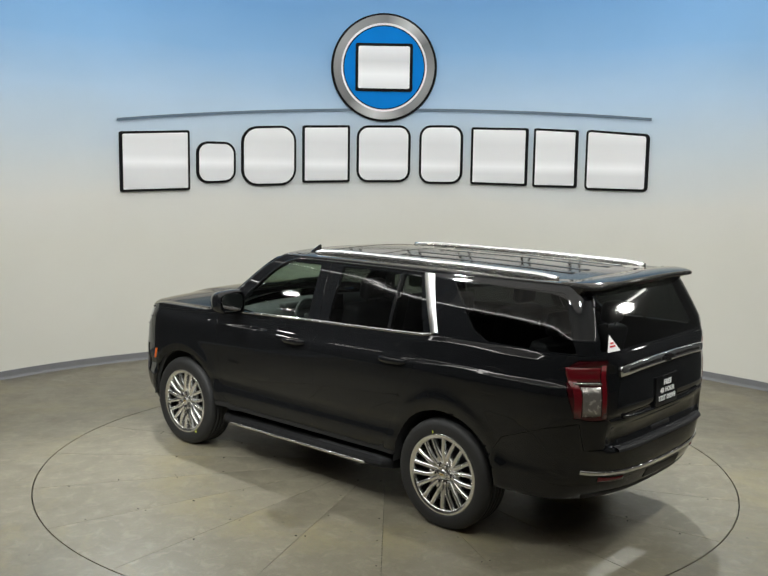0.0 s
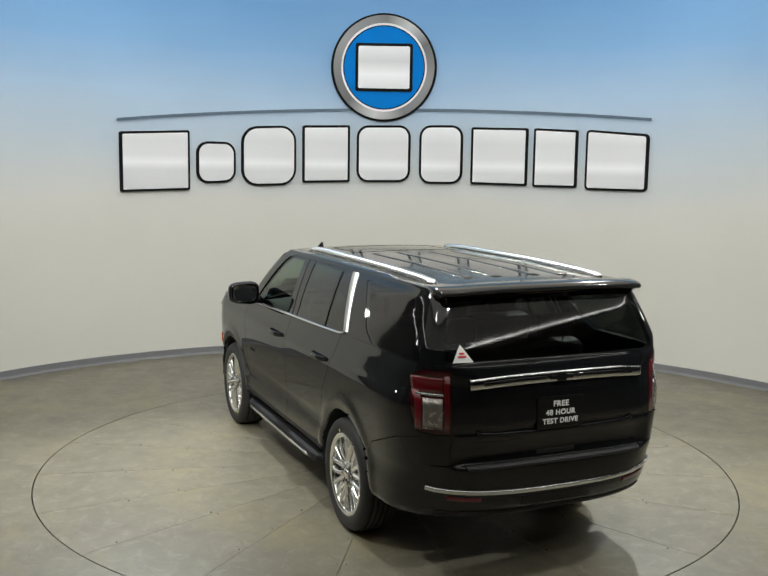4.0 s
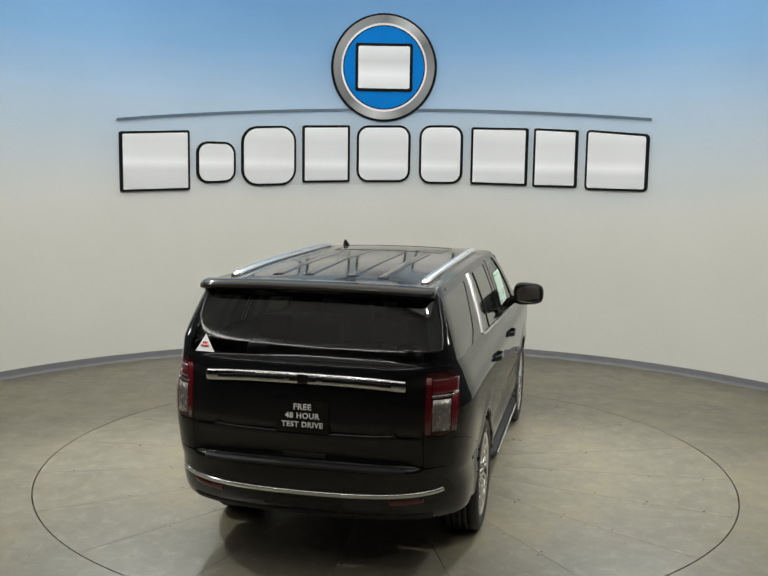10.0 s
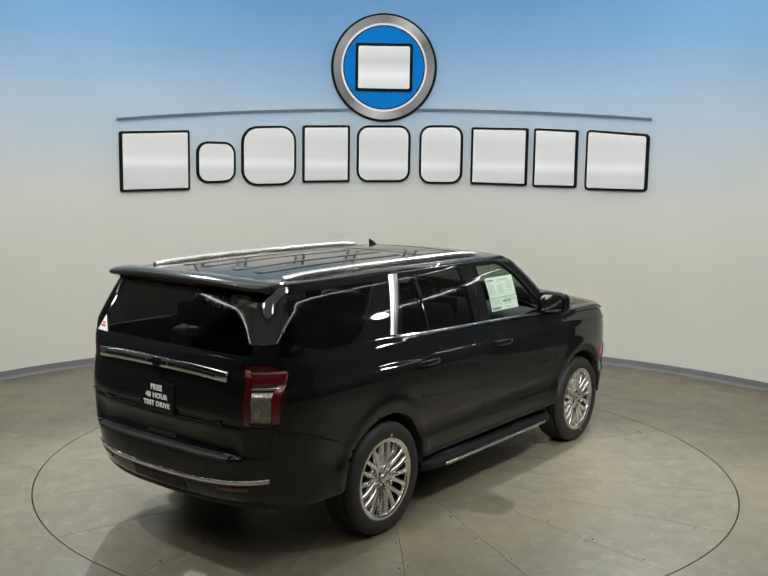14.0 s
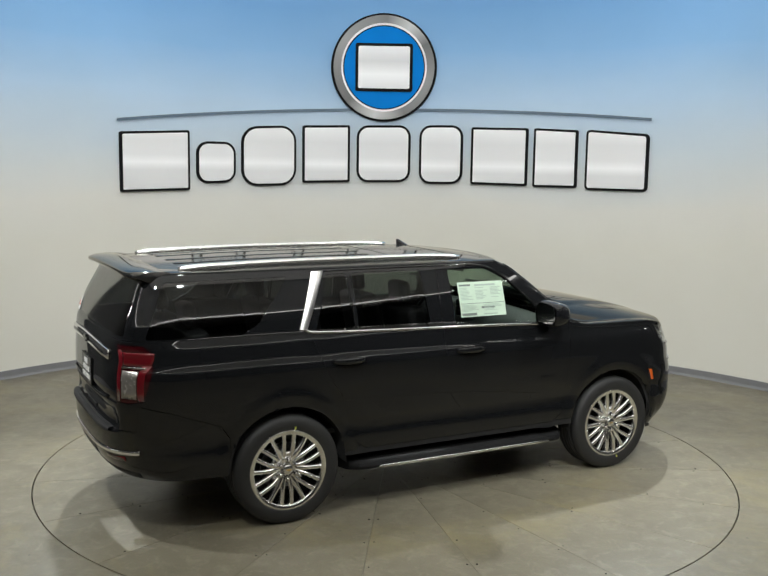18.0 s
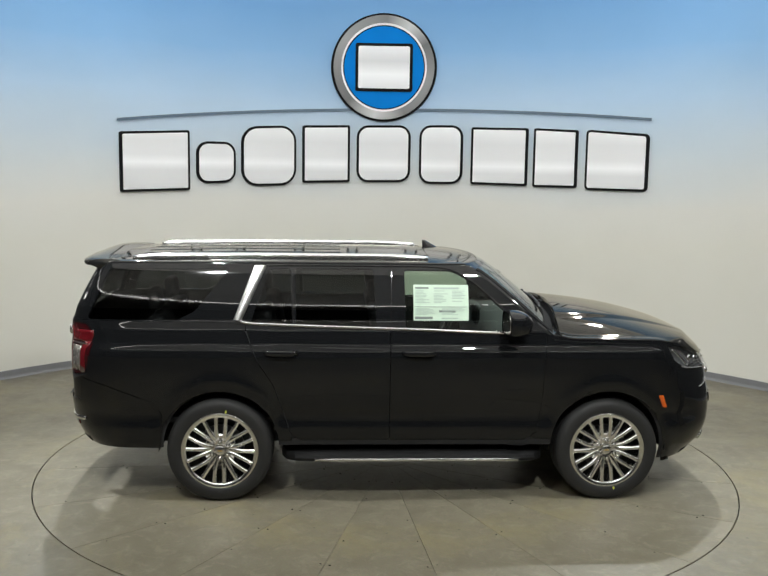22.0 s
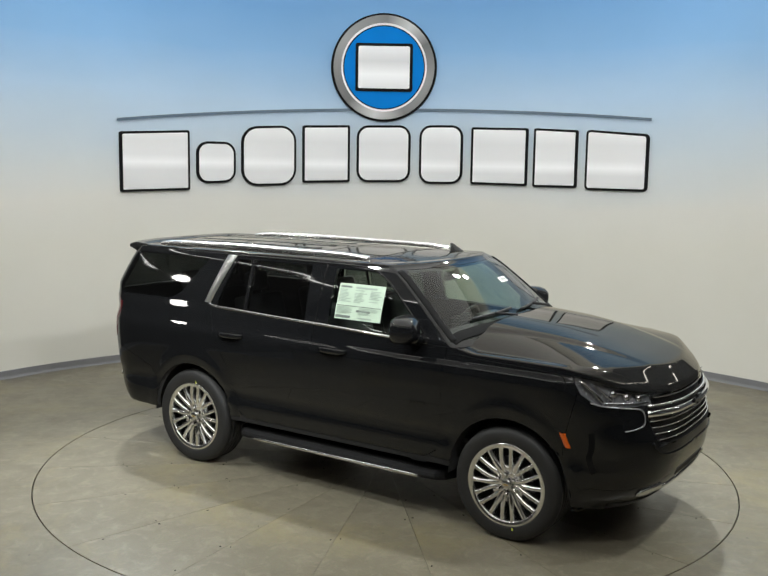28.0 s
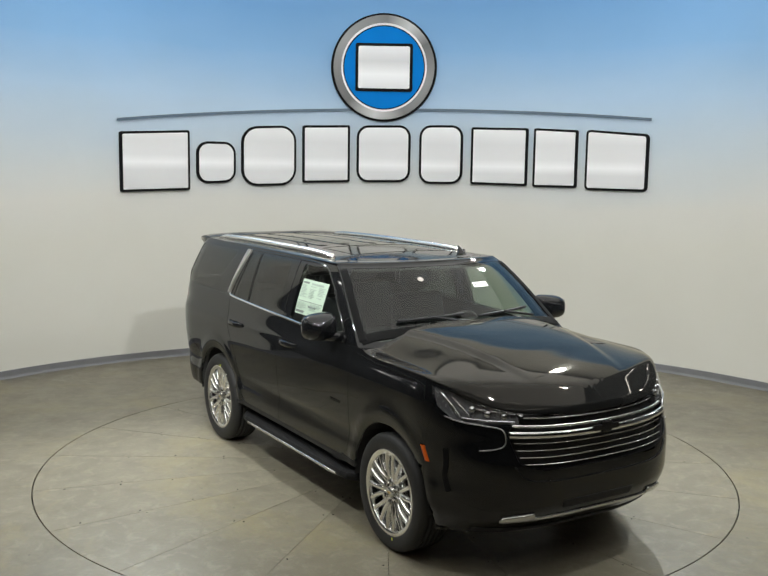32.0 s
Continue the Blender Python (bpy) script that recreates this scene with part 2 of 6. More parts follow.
def lathe(bm, profile, axis="z", seg=48, center=(0, 0, 0)):
    """Turns a profile of (radius, height) round an axis; the ends close where the radius is 0."""
    rows = []
    for r, h in profile:
        row = []
        for k in range(seg):
            a = 2 * math.pi * k / seg
            u, v = r * math.cos(a), r * math.sin(a)
            p = (u, v, h) if axis == "z" else (u, h, v) if axis == "y" else (h, u, v)
            row.append((p[0] + center[0], p[1] + center[1], p[2] + center[2]))
        rows.append(row)
    grid(bm, rows, close=True)
    bmesh.ops.remove_doubles(bm, verts=bm.verts, dist=1e-6)
    bmesh.ops.recalc_face_normals(bm, faces=bm.faces)
    return bm


# ---------------------------------------------------------------- the place
WC, WR, WH = (-0.02, -0.717), 5.85, 6.3     # centre, radius and height of the curved wall


def wall_point(deg, z, off=0.0):
    """A point on the curved wall; off: metres in front of it."""
    a = radians(deg)
    return (WC[0] + (WR - off) * math.sin(a), WC[1] + (WR - off) * math.cos(a), z)


OPEN_DEG, OPEN_TOP = 106, 4.2      # the opening through which the camera looks: where its jambs stand and how high it is


def curved_wall():
    """A round studio wall, open towards the camera under a header."""
    def arc(d0, d1, z0, z1, n):
        bm = bmesh.new()
        degs = [d0 + (d1 - d0) * k / n for k in range(n + 1)]
        inner = [[wall_point(d, z) for d in degs] for z in (z0, z1)]
        outer = [[wall_point(d, z, -0.16) for d in degs] for z in (z0, z1)]
        grid(bm, inner)
        grid(bm, outer)
        for k in (0, 1):
            grid(bm, [inner[k], outer[k]])
        for k in (0, -1):
            grid(bm, [[inner[0][k], inner[1][k]], [outer[0][k], outer[1][k]]])
        bmesh.ops.remove_doubles(bm, verts=bm.verts, dist=1e-5)
        bmesh.ops.recalc_face_normals(bm, faces=bm.faces)
        return bm
    def soften(ob):
        for p in ob.data.polygons:
            p.use_smooth = abs(p.normal.z) < 0.1 and p.area > 0.3
        for e in ob.data.edges:
            e.use_edge_sharp = abs(ob.data.vertices[e.vertices[0]].co.z - ob.data.vertices[e.vertices[1]].co.z) < 1e-4
    ob = mesh_object("wall_curved", arc(-60, 60, 0.0, WH, 60), M_WALL)
    soften(ob)
    tagged(ob, "smooth curved off-white studio wall with an overlay graphic's sky-blue wash", "wall", kind="structure")
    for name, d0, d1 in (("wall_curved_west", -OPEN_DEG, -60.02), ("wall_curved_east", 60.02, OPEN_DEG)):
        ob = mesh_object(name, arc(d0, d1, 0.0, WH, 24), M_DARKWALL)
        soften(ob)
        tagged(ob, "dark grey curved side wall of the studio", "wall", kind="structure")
    ob = mesh_object("wall_header", arc(OPEN_DEG + 0.02, 360 - OPEN_DEG - 0.02, OPEN_TOP, WH, 32), M_HEADER)
    soften(ob)
    tagged(ob, "pale grey curved header over the studio opening", "wall", kind="structure")
    bm = bmesh.new()
    degs = [-OPEN_DEG + 2 * k for k in range(OPEN_DEG + 1)]
    prof = [(0.004, 0.0), (0.030, 0.0), (0.022, 0.012), (0.014, 0.03), (0.013, 0.094), (0.010, 0.100), (0.004, 0.100)]
    grid(bm, [[wall_point(d, z, o) for d in degs] for o, z in prof])
    bmesh.ops.recalc_face_normals(bm, faces=bm.faces)
    tagged(mesh_object("baseboard", bm, M_BASE), "grey vinyl cove base along the curved wall", "baseboard", kind="structure")


def studio_shell():
    """Flat dark walls and the ceiling that close the hall round the camera."""
    def slab(name, c, s, mat, label, cat):
        bm = bmesh.new()
        box(bm, c, s)
        tagged(mesh_object(name, bm, mat), label, cat, kind="structure")
    slab("wall_south", (0, -13.1, 3.2), (19.0, 0.2, 6.4), M_DARKWALL, "grey painted wall behind the camera", "wall")
    slab("wall_west", (-9.6, -2.5, 3.2), (0.2, 21.4, 6.4), M_DARKWALL, "grey painted side wall of the hall", "wall")
    slab("wall_east", (9.6, -2.5, 3.2), (0.2, 21.4, 6.4), M_DARKWALL, "grey painted side wall of the hall", "wall")
    slab("wall_north", (0, 8.1, 3.2), (19.0, 0.2, 6.4), M_DARKWALL, "grey painted wall behind the curved wall", "wall")
    slab("ceiling", (0, -2.5, 6.5), (19.4, 21.4, 0.2), M_CEIL, "white painted ceiling of the studio hall", "ceiling")


def floor_sheet():
    """The concrete floor round the turntable, with a round opening for it."""
    bm = bmesh.new()
    n = 160
    rows = []
    for r in (3.006, 3.4, 4.2, 5.6, 7.5):
        rows.append([(r * math.cos(2 * math.pi * k / n), r * math.sin(2 * math.pi * k / n), 0) for k in range(n)])
    outer = []
    for k in range(n):
        c, s = math.cos(2 * math.pi * k / n), math.sin(2 * math.pi * k / n)
        f = min(9.55 / max(abs(c), 1e-6), (8.05 if s > 0 else 13.05) / max(abs(s), 1e-6))
        outer.append((c * f, s * f, 0))
    rows.append(outer)
    rows.insert(0, [(3.006 * math.cos(2 * math.pi * k / n), 3.006 * math.sin(2 * math.pi * k / n), -0.06) for k in range(n)])
    grid(bm, rows, close=True)
    bmesh.ops.recalc_face_normals(bm, faces=bm.faces)
    ob = mesh_object("floor", bm, M_FLOOR)
    tagged(ob, "sealed greenish-grey concrete studio floor", "floor", kind="structure")
    bm = bmesh.new()
    lathe(bm, [(0, -0.06), (3.2, -0.06), (3.2, -0.2), (0, -0.2)], seg=96)
    tagged(mesh_object("turntable_pit", bm, M_GAP), "dark pit under the turntable", "floor", kind="structure")


WEDGES, DISC_R = 20, 2.996


def turntable():
    base = new("turntable")
    tagged(base, "round concrete car turntable of twenty wedge plates", "turntable")
    bm = bmesh.new()
    lathe(bm, [(0, -0.055), (2.98, -0.055), (2.98, -0.032), (0, -0.032)], seg=96)
    part("deck", bm, M_GAP, base)
    step = 2 * math.pi / WEDGES
    bm = bmesh.new()
    gap, n = 0.0010, 10

    def ring(z, inset):
        pts = []
        g = gap + inset
        for r, ks in ((DISC_R - inset, range(n + 1)), (0.20 + inset, range(n, -1, -1))):
            d = math.asin(g / r)
            for k in ks:
                a = d + (step - 2 * d) * k / n
                pts.append((r * math.cos(a), r * math.sin(a), z))
        return pts
    low, mid, top = ([bm.verts.new(p) for p in ring(*zi)] for zi in ((-0.032, 0), (-0.002, 0), (0.0, 0.001)))
    m = len(low)
    for a, b in ((low, mid), (mid, top)):
        for k in range(m):
            bm.faces.new((a[k], a[(k + 1) % m], b[(k + 1) % m], b[k]))
    for k in range(n):
        bm.faces.new((top[k], top[k + 1], top[2 * n + 1 - k - 1], top[2 * n + 1 - k]))
    first = part("plate", bm, M_DISC, base)
    first.rotation_euler.z = radians(94.6)
    for k in range(1, WEDGES):
        o = first.copy()
        scene.collection.objects.link(o)
        o.rotation_euler.z = radians(94.6) + k * step
    bm = bmesh.new()
    lathe(bm, [(0, -0.03), (0.195, -0.03), (0.195, -0.001), (0.19, 0.0), (0, 0.0)], seg=48)
    part("hub_plate", bm, M_DISC, base)
    # screw heads along both sides of every joint
    rnd = random.Random(4)
    bm = bmesh.new()
    for k in range(WEDGES):
        for r in (0.6, 1.02, 1.45, 1.88, 2.30, 2.74):
            for side in (-1, 1):
                if rnd.random() < 0.5:
                    continue
                a = radians(94.6) + k * step + side * (0.026 + 0.012 * rnd.random()) / r
                rr = r + rnd.uniform(-0.03, 0.03)
                s = rnd.uniform(0.004, 0.009)
                bmesh.ops.create_cone(bm, cap_ends=True, segments=8, radius1=s, radius2=s * 0.8, depth=0.003,
                                      matrix=Matrix.Translation((rr * math.cos(a), rr * math.sin(a), 0.0012)))
    screws = part("screw_heads", bm, M_GAP, base, "dark screw heads beside the joints")
    tagged(screws, kind="stuff")
    return base


def ceiling_lamps():
    """Pendant lamps: a small cap on a rod over a glowing globe."""
    first = None
    for lx, ly, lz, *_r in LAMPS:
        if first is None:
            first = new("pendant_lamp")
            tagged(first, "small round pendant lamp hung on a rod from the ceiling", "lamp", "pendant lamps")
            bm = bmesh.new()
            lathe(bm, [(0.0, 0.16), (0.03, 0.16), (0.045, 0.12), (0.07, 0.05), (0.075, 0.02), (0.06, 0.02), (0.0, 0.03)], seg=32)
            part("cap", bm, M_LAMPBODY, first, smooth=True)
            bm = bmesh.new()
            lathe(bm, [(0, 0.03), (0.07, 0.02), (0.10, -0.02), (0.105, -0.055), (0.085, -0.10), (0.045, -0.13), (0, -0.14)], seg=24)
            part("globe", bm, M_LAMPGLOW, first, "glowing white globe", smooth=True)
            bm = bmesh.new()
            lathe(bm, [(0, 0.155), (0.012, 0.155), (0.012, 1.0), (0, 1.0)], seg=12)
            part("rod", bm, M_LAMPBODY, first)
            first.location = (lx, ly, lz)
        else:
            copy_thing(first, Matrix.Translation((lx, ly, lz)))


# the sign: left and right edge in degrees, then bottom and top at each edge
BLOCKS = [
    (-36.43, -27.21, 2.237, 3.013, 2.260, 3.054, 0.03),
    (-26.29, -21.03, 2.345, 2.914, 2.368, 2.912, 0.16),
    (-20.23, -12.77, 2.315, 3.125, 2.334, 3.157, 0.22),
    (-11.90, -5.38, 2.369, 3.159, 2.384, 3.173, 0.03),
    (-4.44, 2.97, 2.385, 3.174, 2.396, 3.185, 0.16),
    (4.19, 10.17, 2.377, 3.187, 2.381, 3.193, 0.16),
    (11.31, 19.04, 2.383, 3.167, 2.372, 3.157, 0.03),
    (19.83, 25.75, 2.361, 3.157, 2.362, 3.131, 0.03),
    (26.87, 35.12, 2.338, 3.137, 2.336, 3.076, 0.06),
]


# an overlay graphic, built here as a sign standing on the wall
def wall_sign():
    sign = new("wall_sign")
    tagged(sign, "overlay graphic of round blue emblem above white blocks, built on the wall", "sign")
    deg_m = math.degrees(1 / WR)

    def slab(bm, a0, a1, b0, t0, b1, t1, grow, o0, o1, corner):
        """A slab with round corners bent to the wall."""
        n = 24
        front, back = [], []
        w, h = (a1 - a0) / deg_m + 2 * grow, max(t0 - b0, t1 - b1) + 2 * grow
        for i in range(n + 1):
            s = 0.5 - 0.5 * math.cos(math.pi * i / n)
            d = min(s, 1 - s) * w
            cut = corner - math.sqrt(max(corner ** 2 - (corner - min(d, corner)) ** 2, 0))
            deg = a0 - grow * deg_m + s * w * deg_m
            lo, hi = b0 + (b1 - b0) * s - grow + cut, t0 + (t1 - t0) * s + grow - cut
            front.append([wall_point(deg, z, o1) for z in (lo, lo + (hi - lo) / 3, hi - (hi - lo) / 3, hi)])
            back.append([wall_point(deg, z, o0) for z in (lo, hi)])
        grid(bm, front)
        grid(bm, [[f[0] for f in front], [b[0] for b in back]])
        grid(bm, [[f[3] for f in front], [b[1] for b in back]])
        for i in (0, n):
            grid(bm, [[front[i][0], front[i][3]], [back[i][0], back[i][1]]])
        bmesh.ops.remove_doubles(bm, verts=bm.verts, dist=1e-5)
        bmesh.ops.recalc_face_normals(bm, faces=bm.faces)
        return bm
    for a0, a1, b0, t0, b1, t1, corner in BLOCKS:
        edge = part("block", slab(bmesh.new(), a0, a1, b0, t0, b1, t1, 0.0, 0.004, 0.05, corner), M_SIGN_BLACK, sign,
                    "white block with a black edge")
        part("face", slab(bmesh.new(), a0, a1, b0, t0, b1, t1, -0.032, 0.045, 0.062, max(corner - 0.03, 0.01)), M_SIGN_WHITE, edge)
    # thin arched line
    bm = bmesh.new()
    rows = []
    for z_off, o in ((-0.018, 0.004), (-0.018, 0.03), (0.018, 0.03), (0.018, 0.004)):
        rows.append([wall_point(d, 3.396 - 0.000142 * (d + 0.8) ** 2 + 0.0014 * d + z_off, o)
                     for d in [-36.7 + 72.0 * k / 72 for k in range(73)]])
    grid(bm, rows)
    bmesh.ops.recalc_face_normals(bm, faces=bm.faces)
    part("arched_line", bm, M_SIGN_LINE, sign, "thin slate arched line")

    def disc(bm, r0, r1, o0, o1, n=72):
        def at(r, a, o):
            return wall_point(-0.835 + r * math.cos(a) * deg_m, 3.965 + r * math.sin(a), o)
        prof = [(r0, o0), (r0, o1), (r1, o1), (r1, o0)] if r0 else [(r1, o0), (r1, o1), (r1 * 0.5, o1), (0.001, o1)]
        grid(bm, [[at(r, 2 * math.pi * k / n, o) for k in range(n)] for r, o in prof], close=True)
        bmesh.ops.recalc_face_normals(bm, faces=bm.faces)
        return bm
    emblem = part("emblem", disc(bmesh.new(), 0, 0.735, 0.004, 0.05), M_SIGN_BLACK, sign, "round emblem with a silver rim and a blue centre")
    part("rim", disc(bmesh.new(), 0.60, 0.705, 0.045, 0.085), M_SIGN_SILVER, emblem, "silver rim with painted metal highlights")
    part("inner_ring", disc(bmesh.new(), 0.572, 0.60, 0.045, 0.075), M_SIGN_WHITE, emblem, "thin white inner ring")
    part("centre_disc", disc(bmesh.new(), 0, 0.556, 0.045, 0.065), M_SIGN_BLUE, emblem, "glossy blue disc")
    d0, d1 = -0.835 - 0.40 * deg_m, -0.835 + 0.40 * deg_m
    part("plaque", slab(bmesh.new(), d0, d1, 3.64, 4.29, 3.64, 4.29, 0.0, 0.06, 0.09, 0.03), M_SIGN_BLACK, emblem)
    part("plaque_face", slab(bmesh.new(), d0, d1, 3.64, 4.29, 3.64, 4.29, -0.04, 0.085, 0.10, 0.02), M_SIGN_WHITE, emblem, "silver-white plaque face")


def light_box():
    """A round glowing panel added over the turntable as unseen fill light."""
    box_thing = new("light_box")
    tagged(box_thing, "round white glowing fill panel added over the turntable", "lamp")
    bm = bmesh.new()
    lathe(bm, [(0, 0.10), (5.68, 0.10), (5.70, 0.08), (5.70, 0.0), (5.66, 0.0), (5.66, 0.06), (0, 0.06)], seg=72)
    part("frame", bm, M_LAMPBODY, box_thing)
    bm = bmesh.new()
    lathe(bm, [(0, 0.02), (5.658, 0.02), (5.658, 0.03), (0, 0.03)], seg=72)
    part("diffuser", bm, M_FILL_PANEL, box_thing, "softly glowing white diffuser")
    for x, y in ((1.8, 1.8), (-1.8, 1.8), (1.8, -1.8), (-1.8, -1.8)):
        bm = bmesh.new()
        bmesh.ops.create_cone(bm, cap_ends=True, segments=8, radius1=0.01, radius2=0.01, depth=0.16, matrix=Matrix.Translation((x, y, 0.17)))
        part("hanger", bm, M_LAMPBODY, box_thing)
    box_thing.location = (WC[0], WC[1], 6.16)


def light_strips():
    """Slim light strips: one along the lower edge of the header, two short ones at the ends of the painted wall."""
    for d0, d1, z, lab in ((64, 296, 4.2, "slim glowing light strip along the edge of the header"),
                           *[(d, d + 5.5, 3.07, "short glowing light tube on the side wall") for d in (64, 71, 77.5, -83, -76, -69.5)]):
        bm = bmesh.new()
        n = max(int((d1 - d0) / 2), 3)
        rows = [[wall_point(d0 + (d1 - d0) * k / n, z + dz, o) for o, dz in ((0.004, 0.0), (0.03, 0.0), (0.03, 0.024), (0.004, 0.024))] for k in range(n + 1)]
        vs = grid(bm, rows, close=True)
        bm.faces.new(vs[0])
        bm.faces.new(vs[-1])
        bmesh.ops.recalc_face_normals(bm, faces=bm.faces)
        tagged(mesh_object("light_strip", bm, M_STRIP), lab, "lamp", "light strips")


def wall_lamps():
    """Round flood lamps on short arms at the ends of the painted wall."""
    first = None
    for deg in (-87, 83):
        x, y, z = wall_point(deg, 2.93, 0.22)
        m = Matrix.Translation((x, y, z)) @ Matrix.Rotation(math.atan2(WC[1] - y, WC[0] - x), 4, "Z")
        if first is None:
            first = new("wall_lamp")
            tagged(first, "round flood lamp on a short arm on the side wall", "lamp", "wall lamps")
            bm = bmesh.new()
            lathe(bm, [(0, -0.09), (0.06, -0.085), (0.11, -0.05), (0.135, 0.0), (0.130, 0.012), (0.118, 0.0), (0.0, -0.01)], "x", 32)
            part("housing", bm, M_LAMPBODY, first, smooth=True)
            bm = bmesh.new()
            lathe(bm, [(0, 0.05), (0.05, 0.044), (0.09, 0.028), (0.116, 0.0), (0.116, -0.004), (0, -0.004)], "x", 32)
            part("lens", bm, M_LAMPGLOW, first, "glowing white lens", smooth=True)
            bm = bmesh.new()
            box(bm, (-0.15, 0, 0.0), (0.13, 0.03, 0.03), 0.006)
            part("arm", bm, M_LAMPBODY, first)
            first.matrix_world = m
        else:
            copy_thing(first, m)


curved_wall()
studio_shell()
light_strips()
wall_lamps()
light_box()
floor_sheet()
ceiling_lamps()
wall_sign()
disc_thing = turntable()


# ---------------------------------------------------------------- car materials
M_PAINT = plain("black_car_paint", (0.0078, 0.0083, 0.0092), 0.5, coat=1.0, grain=0.05, scale=400, spec=0.0)


def top_paint(name, lo, hi, ior, gloss_tint):
    """Clear-coated black paint, its haze and warmed reflections put into the colour."""
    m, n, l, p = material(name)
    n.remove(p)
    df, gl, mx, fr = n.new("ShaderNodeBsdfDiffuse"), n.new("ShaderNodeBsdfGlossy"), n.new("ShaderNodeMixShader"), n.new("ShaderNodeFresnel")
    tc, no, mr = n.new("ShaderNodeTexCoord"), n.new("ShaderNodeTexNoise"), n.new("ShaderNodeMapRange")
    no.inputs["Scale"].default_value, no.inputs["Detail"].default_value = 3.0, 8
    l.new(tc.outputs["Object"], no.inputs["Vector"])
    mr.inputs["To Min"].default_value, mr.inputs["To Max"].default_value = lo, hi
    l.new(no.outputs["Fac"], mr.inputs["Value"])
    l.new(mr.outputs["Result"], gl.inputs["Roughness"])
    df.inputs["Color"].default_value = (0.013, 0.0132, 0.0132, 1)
    # warm tint mutes the blue wall's reflection; roughness blurs the sign's
    gl.inputs["Color"].default_value = (*gloss_tint, 1)
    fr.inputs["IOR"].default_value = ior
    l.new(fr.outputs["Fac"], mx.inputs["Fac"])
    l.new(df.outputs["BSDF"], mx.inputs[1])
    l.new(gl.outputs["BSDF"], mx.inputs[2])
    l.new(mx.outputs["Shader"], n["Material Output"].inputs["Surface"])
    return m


M_PAINT_TOP = top_paint("black_paint_warm_gloss", 0.02, 0.045, 1.37, (1.0, 0.945, 0.85))
M_PAINT_ROOF = top_paint("black_roof_paint_warm_gloss", 0.06, 0.11, 1.45, (1.0, 0.965, 0.90))
M_GLOSSBLACK = plain("gloss_black_trim", (0.009, 0.009, 0.0095), 0.08, grain=0.03, scale=90)
M_PLASTIC = plain("textured_black_plastic", (0.024, 0.024, 0.025), 0.55, grain=0.12, scale=220, bump=0.3, spec=0.25)
M_BOARD = plain("ribbed_board_rubber", (0.010, 0.010, 0.0105), 0.6, grain=0.15, scale=160, bump=0.3, spec=0.2)
M_UNDER = plain("underbody_black", (0.028, 0.028, 0.028), 0.8, grain=0.15, scale=40, bump=0.3)
M_CHROME = plain("chrome", (0.78, 0.78, 0.79), 0.08, 1.0, grain=0.03, scale=120)
M_SATIN = plain("satin_aluminium", (0.74, 0.74, 0.73), 0.25, 1.0, grain=0.02, scale=90)
M_BRIGHT = plain("brushed_bright_trim", (0.66, 0.655, 0.64), 0.34, 1.0, grain=0.06, scale=200)
M_WHEEL = plain("polished_wheel_metal", (0.86, 0.86, 0.85), 0.21, 1.0, grain=0.06, scale=90)
M_WHEELDARK = plain("wheel_barrel_grey", (0.11, 0.11, 0.115), 0.35, 0.8, grain=0.1)
M_TYRE = plain("tyre_rubber", (0.021, 0.021, 0.021), 0.62, grain=0.15, scale=120, bump=0.35)
M_GOLD = plain("gold_badge", (0.62, 0.45, 0.20), 0.3, 0.9, grain=0.08)
M_GLASS = glass("clear_green_glass", (0.60, 0.70, 0.62), 0.7)
M_SCREEN = glass("laminated_green_glass", (0.40, 0.47, 0.41), 1.0)
M_PRIVACY = glass("dark_privacy_glass", (0.13, 0.14, 0.135), haze=0.05)
M_LENS = glass("clear_lamp_lens", (0.86, 0.87, 0.88))
M_REDLENS = plain("red_lamp_lens", (0.115, 0.006, 0.010), 0.12, coat=0.6, grain=0.08, scale=150)
M_DEEPRED = plain("deep_red_lens", (0.040, 0.003, 0.005), 0.14, coat=0.6, grain=0.08, scale=150)
M_CLEARLAMP = plain("white_lamp_reflector", (0.62, 0.58, 0.53), 0.22, 0.6, grain=0.2, scale=60)
M_REVERSE = plain("milky_lamp_lens", (0.27, 0.25, 0.23), 0.10, 0.5, coat=0.6, grain=0.35, scale=34)
M_BOWL = plain("lamp_bowl_grey", (0.40, 0.40, 0.41), 0.25, 0.55, grain=0.1)
M_AMBER = plain("amber_marker", (0.75, 0.13, 0.015), 0.18, coat=0.5, grain=0.06)
M_SEAT = plain("black_leather", (0.035, 0.035, 0.037), 0.5, grain=0.12, scale=90, bump=0.3)
M_DASH = plain("dash_plastic", (0.045, 0.046, 0.047), 0.6, grain=0.1, scale=130, bump=0.25)
M_PAPER = plain("pale_green_paper", (0.50, 0.62, 0.50), 0.6, grain=0.05, scale=30)
M_WHITE = plain("white_print", (0.88, 0.88, 0.86), 0.5, grain=0.04, scale=50)
M_INK = plain("grey_ink", (0.16, 0.19, 0.17), 0.6, grain=0.05)
M_INKSOFT = plain("pale_ink", (0.34, 0.42, 0.36), 0.6, grain=0.05)
M_REDINK = plain("red_ink", (0.60, 0.04, 0.04), 0.5, grain=0.05)
M_CARD = plain("black_card", (0.007, 0.007, 0.0075), 0.15, grain=0.08)
M_YELLOW = plain("yellow_dot", (0.72, 0.78, 0.10), 0.5, grain=0.05)
M_LINER = plain("headliner_grey", (0.12, 0.12, 0.115), 0.8, grain=0.1)

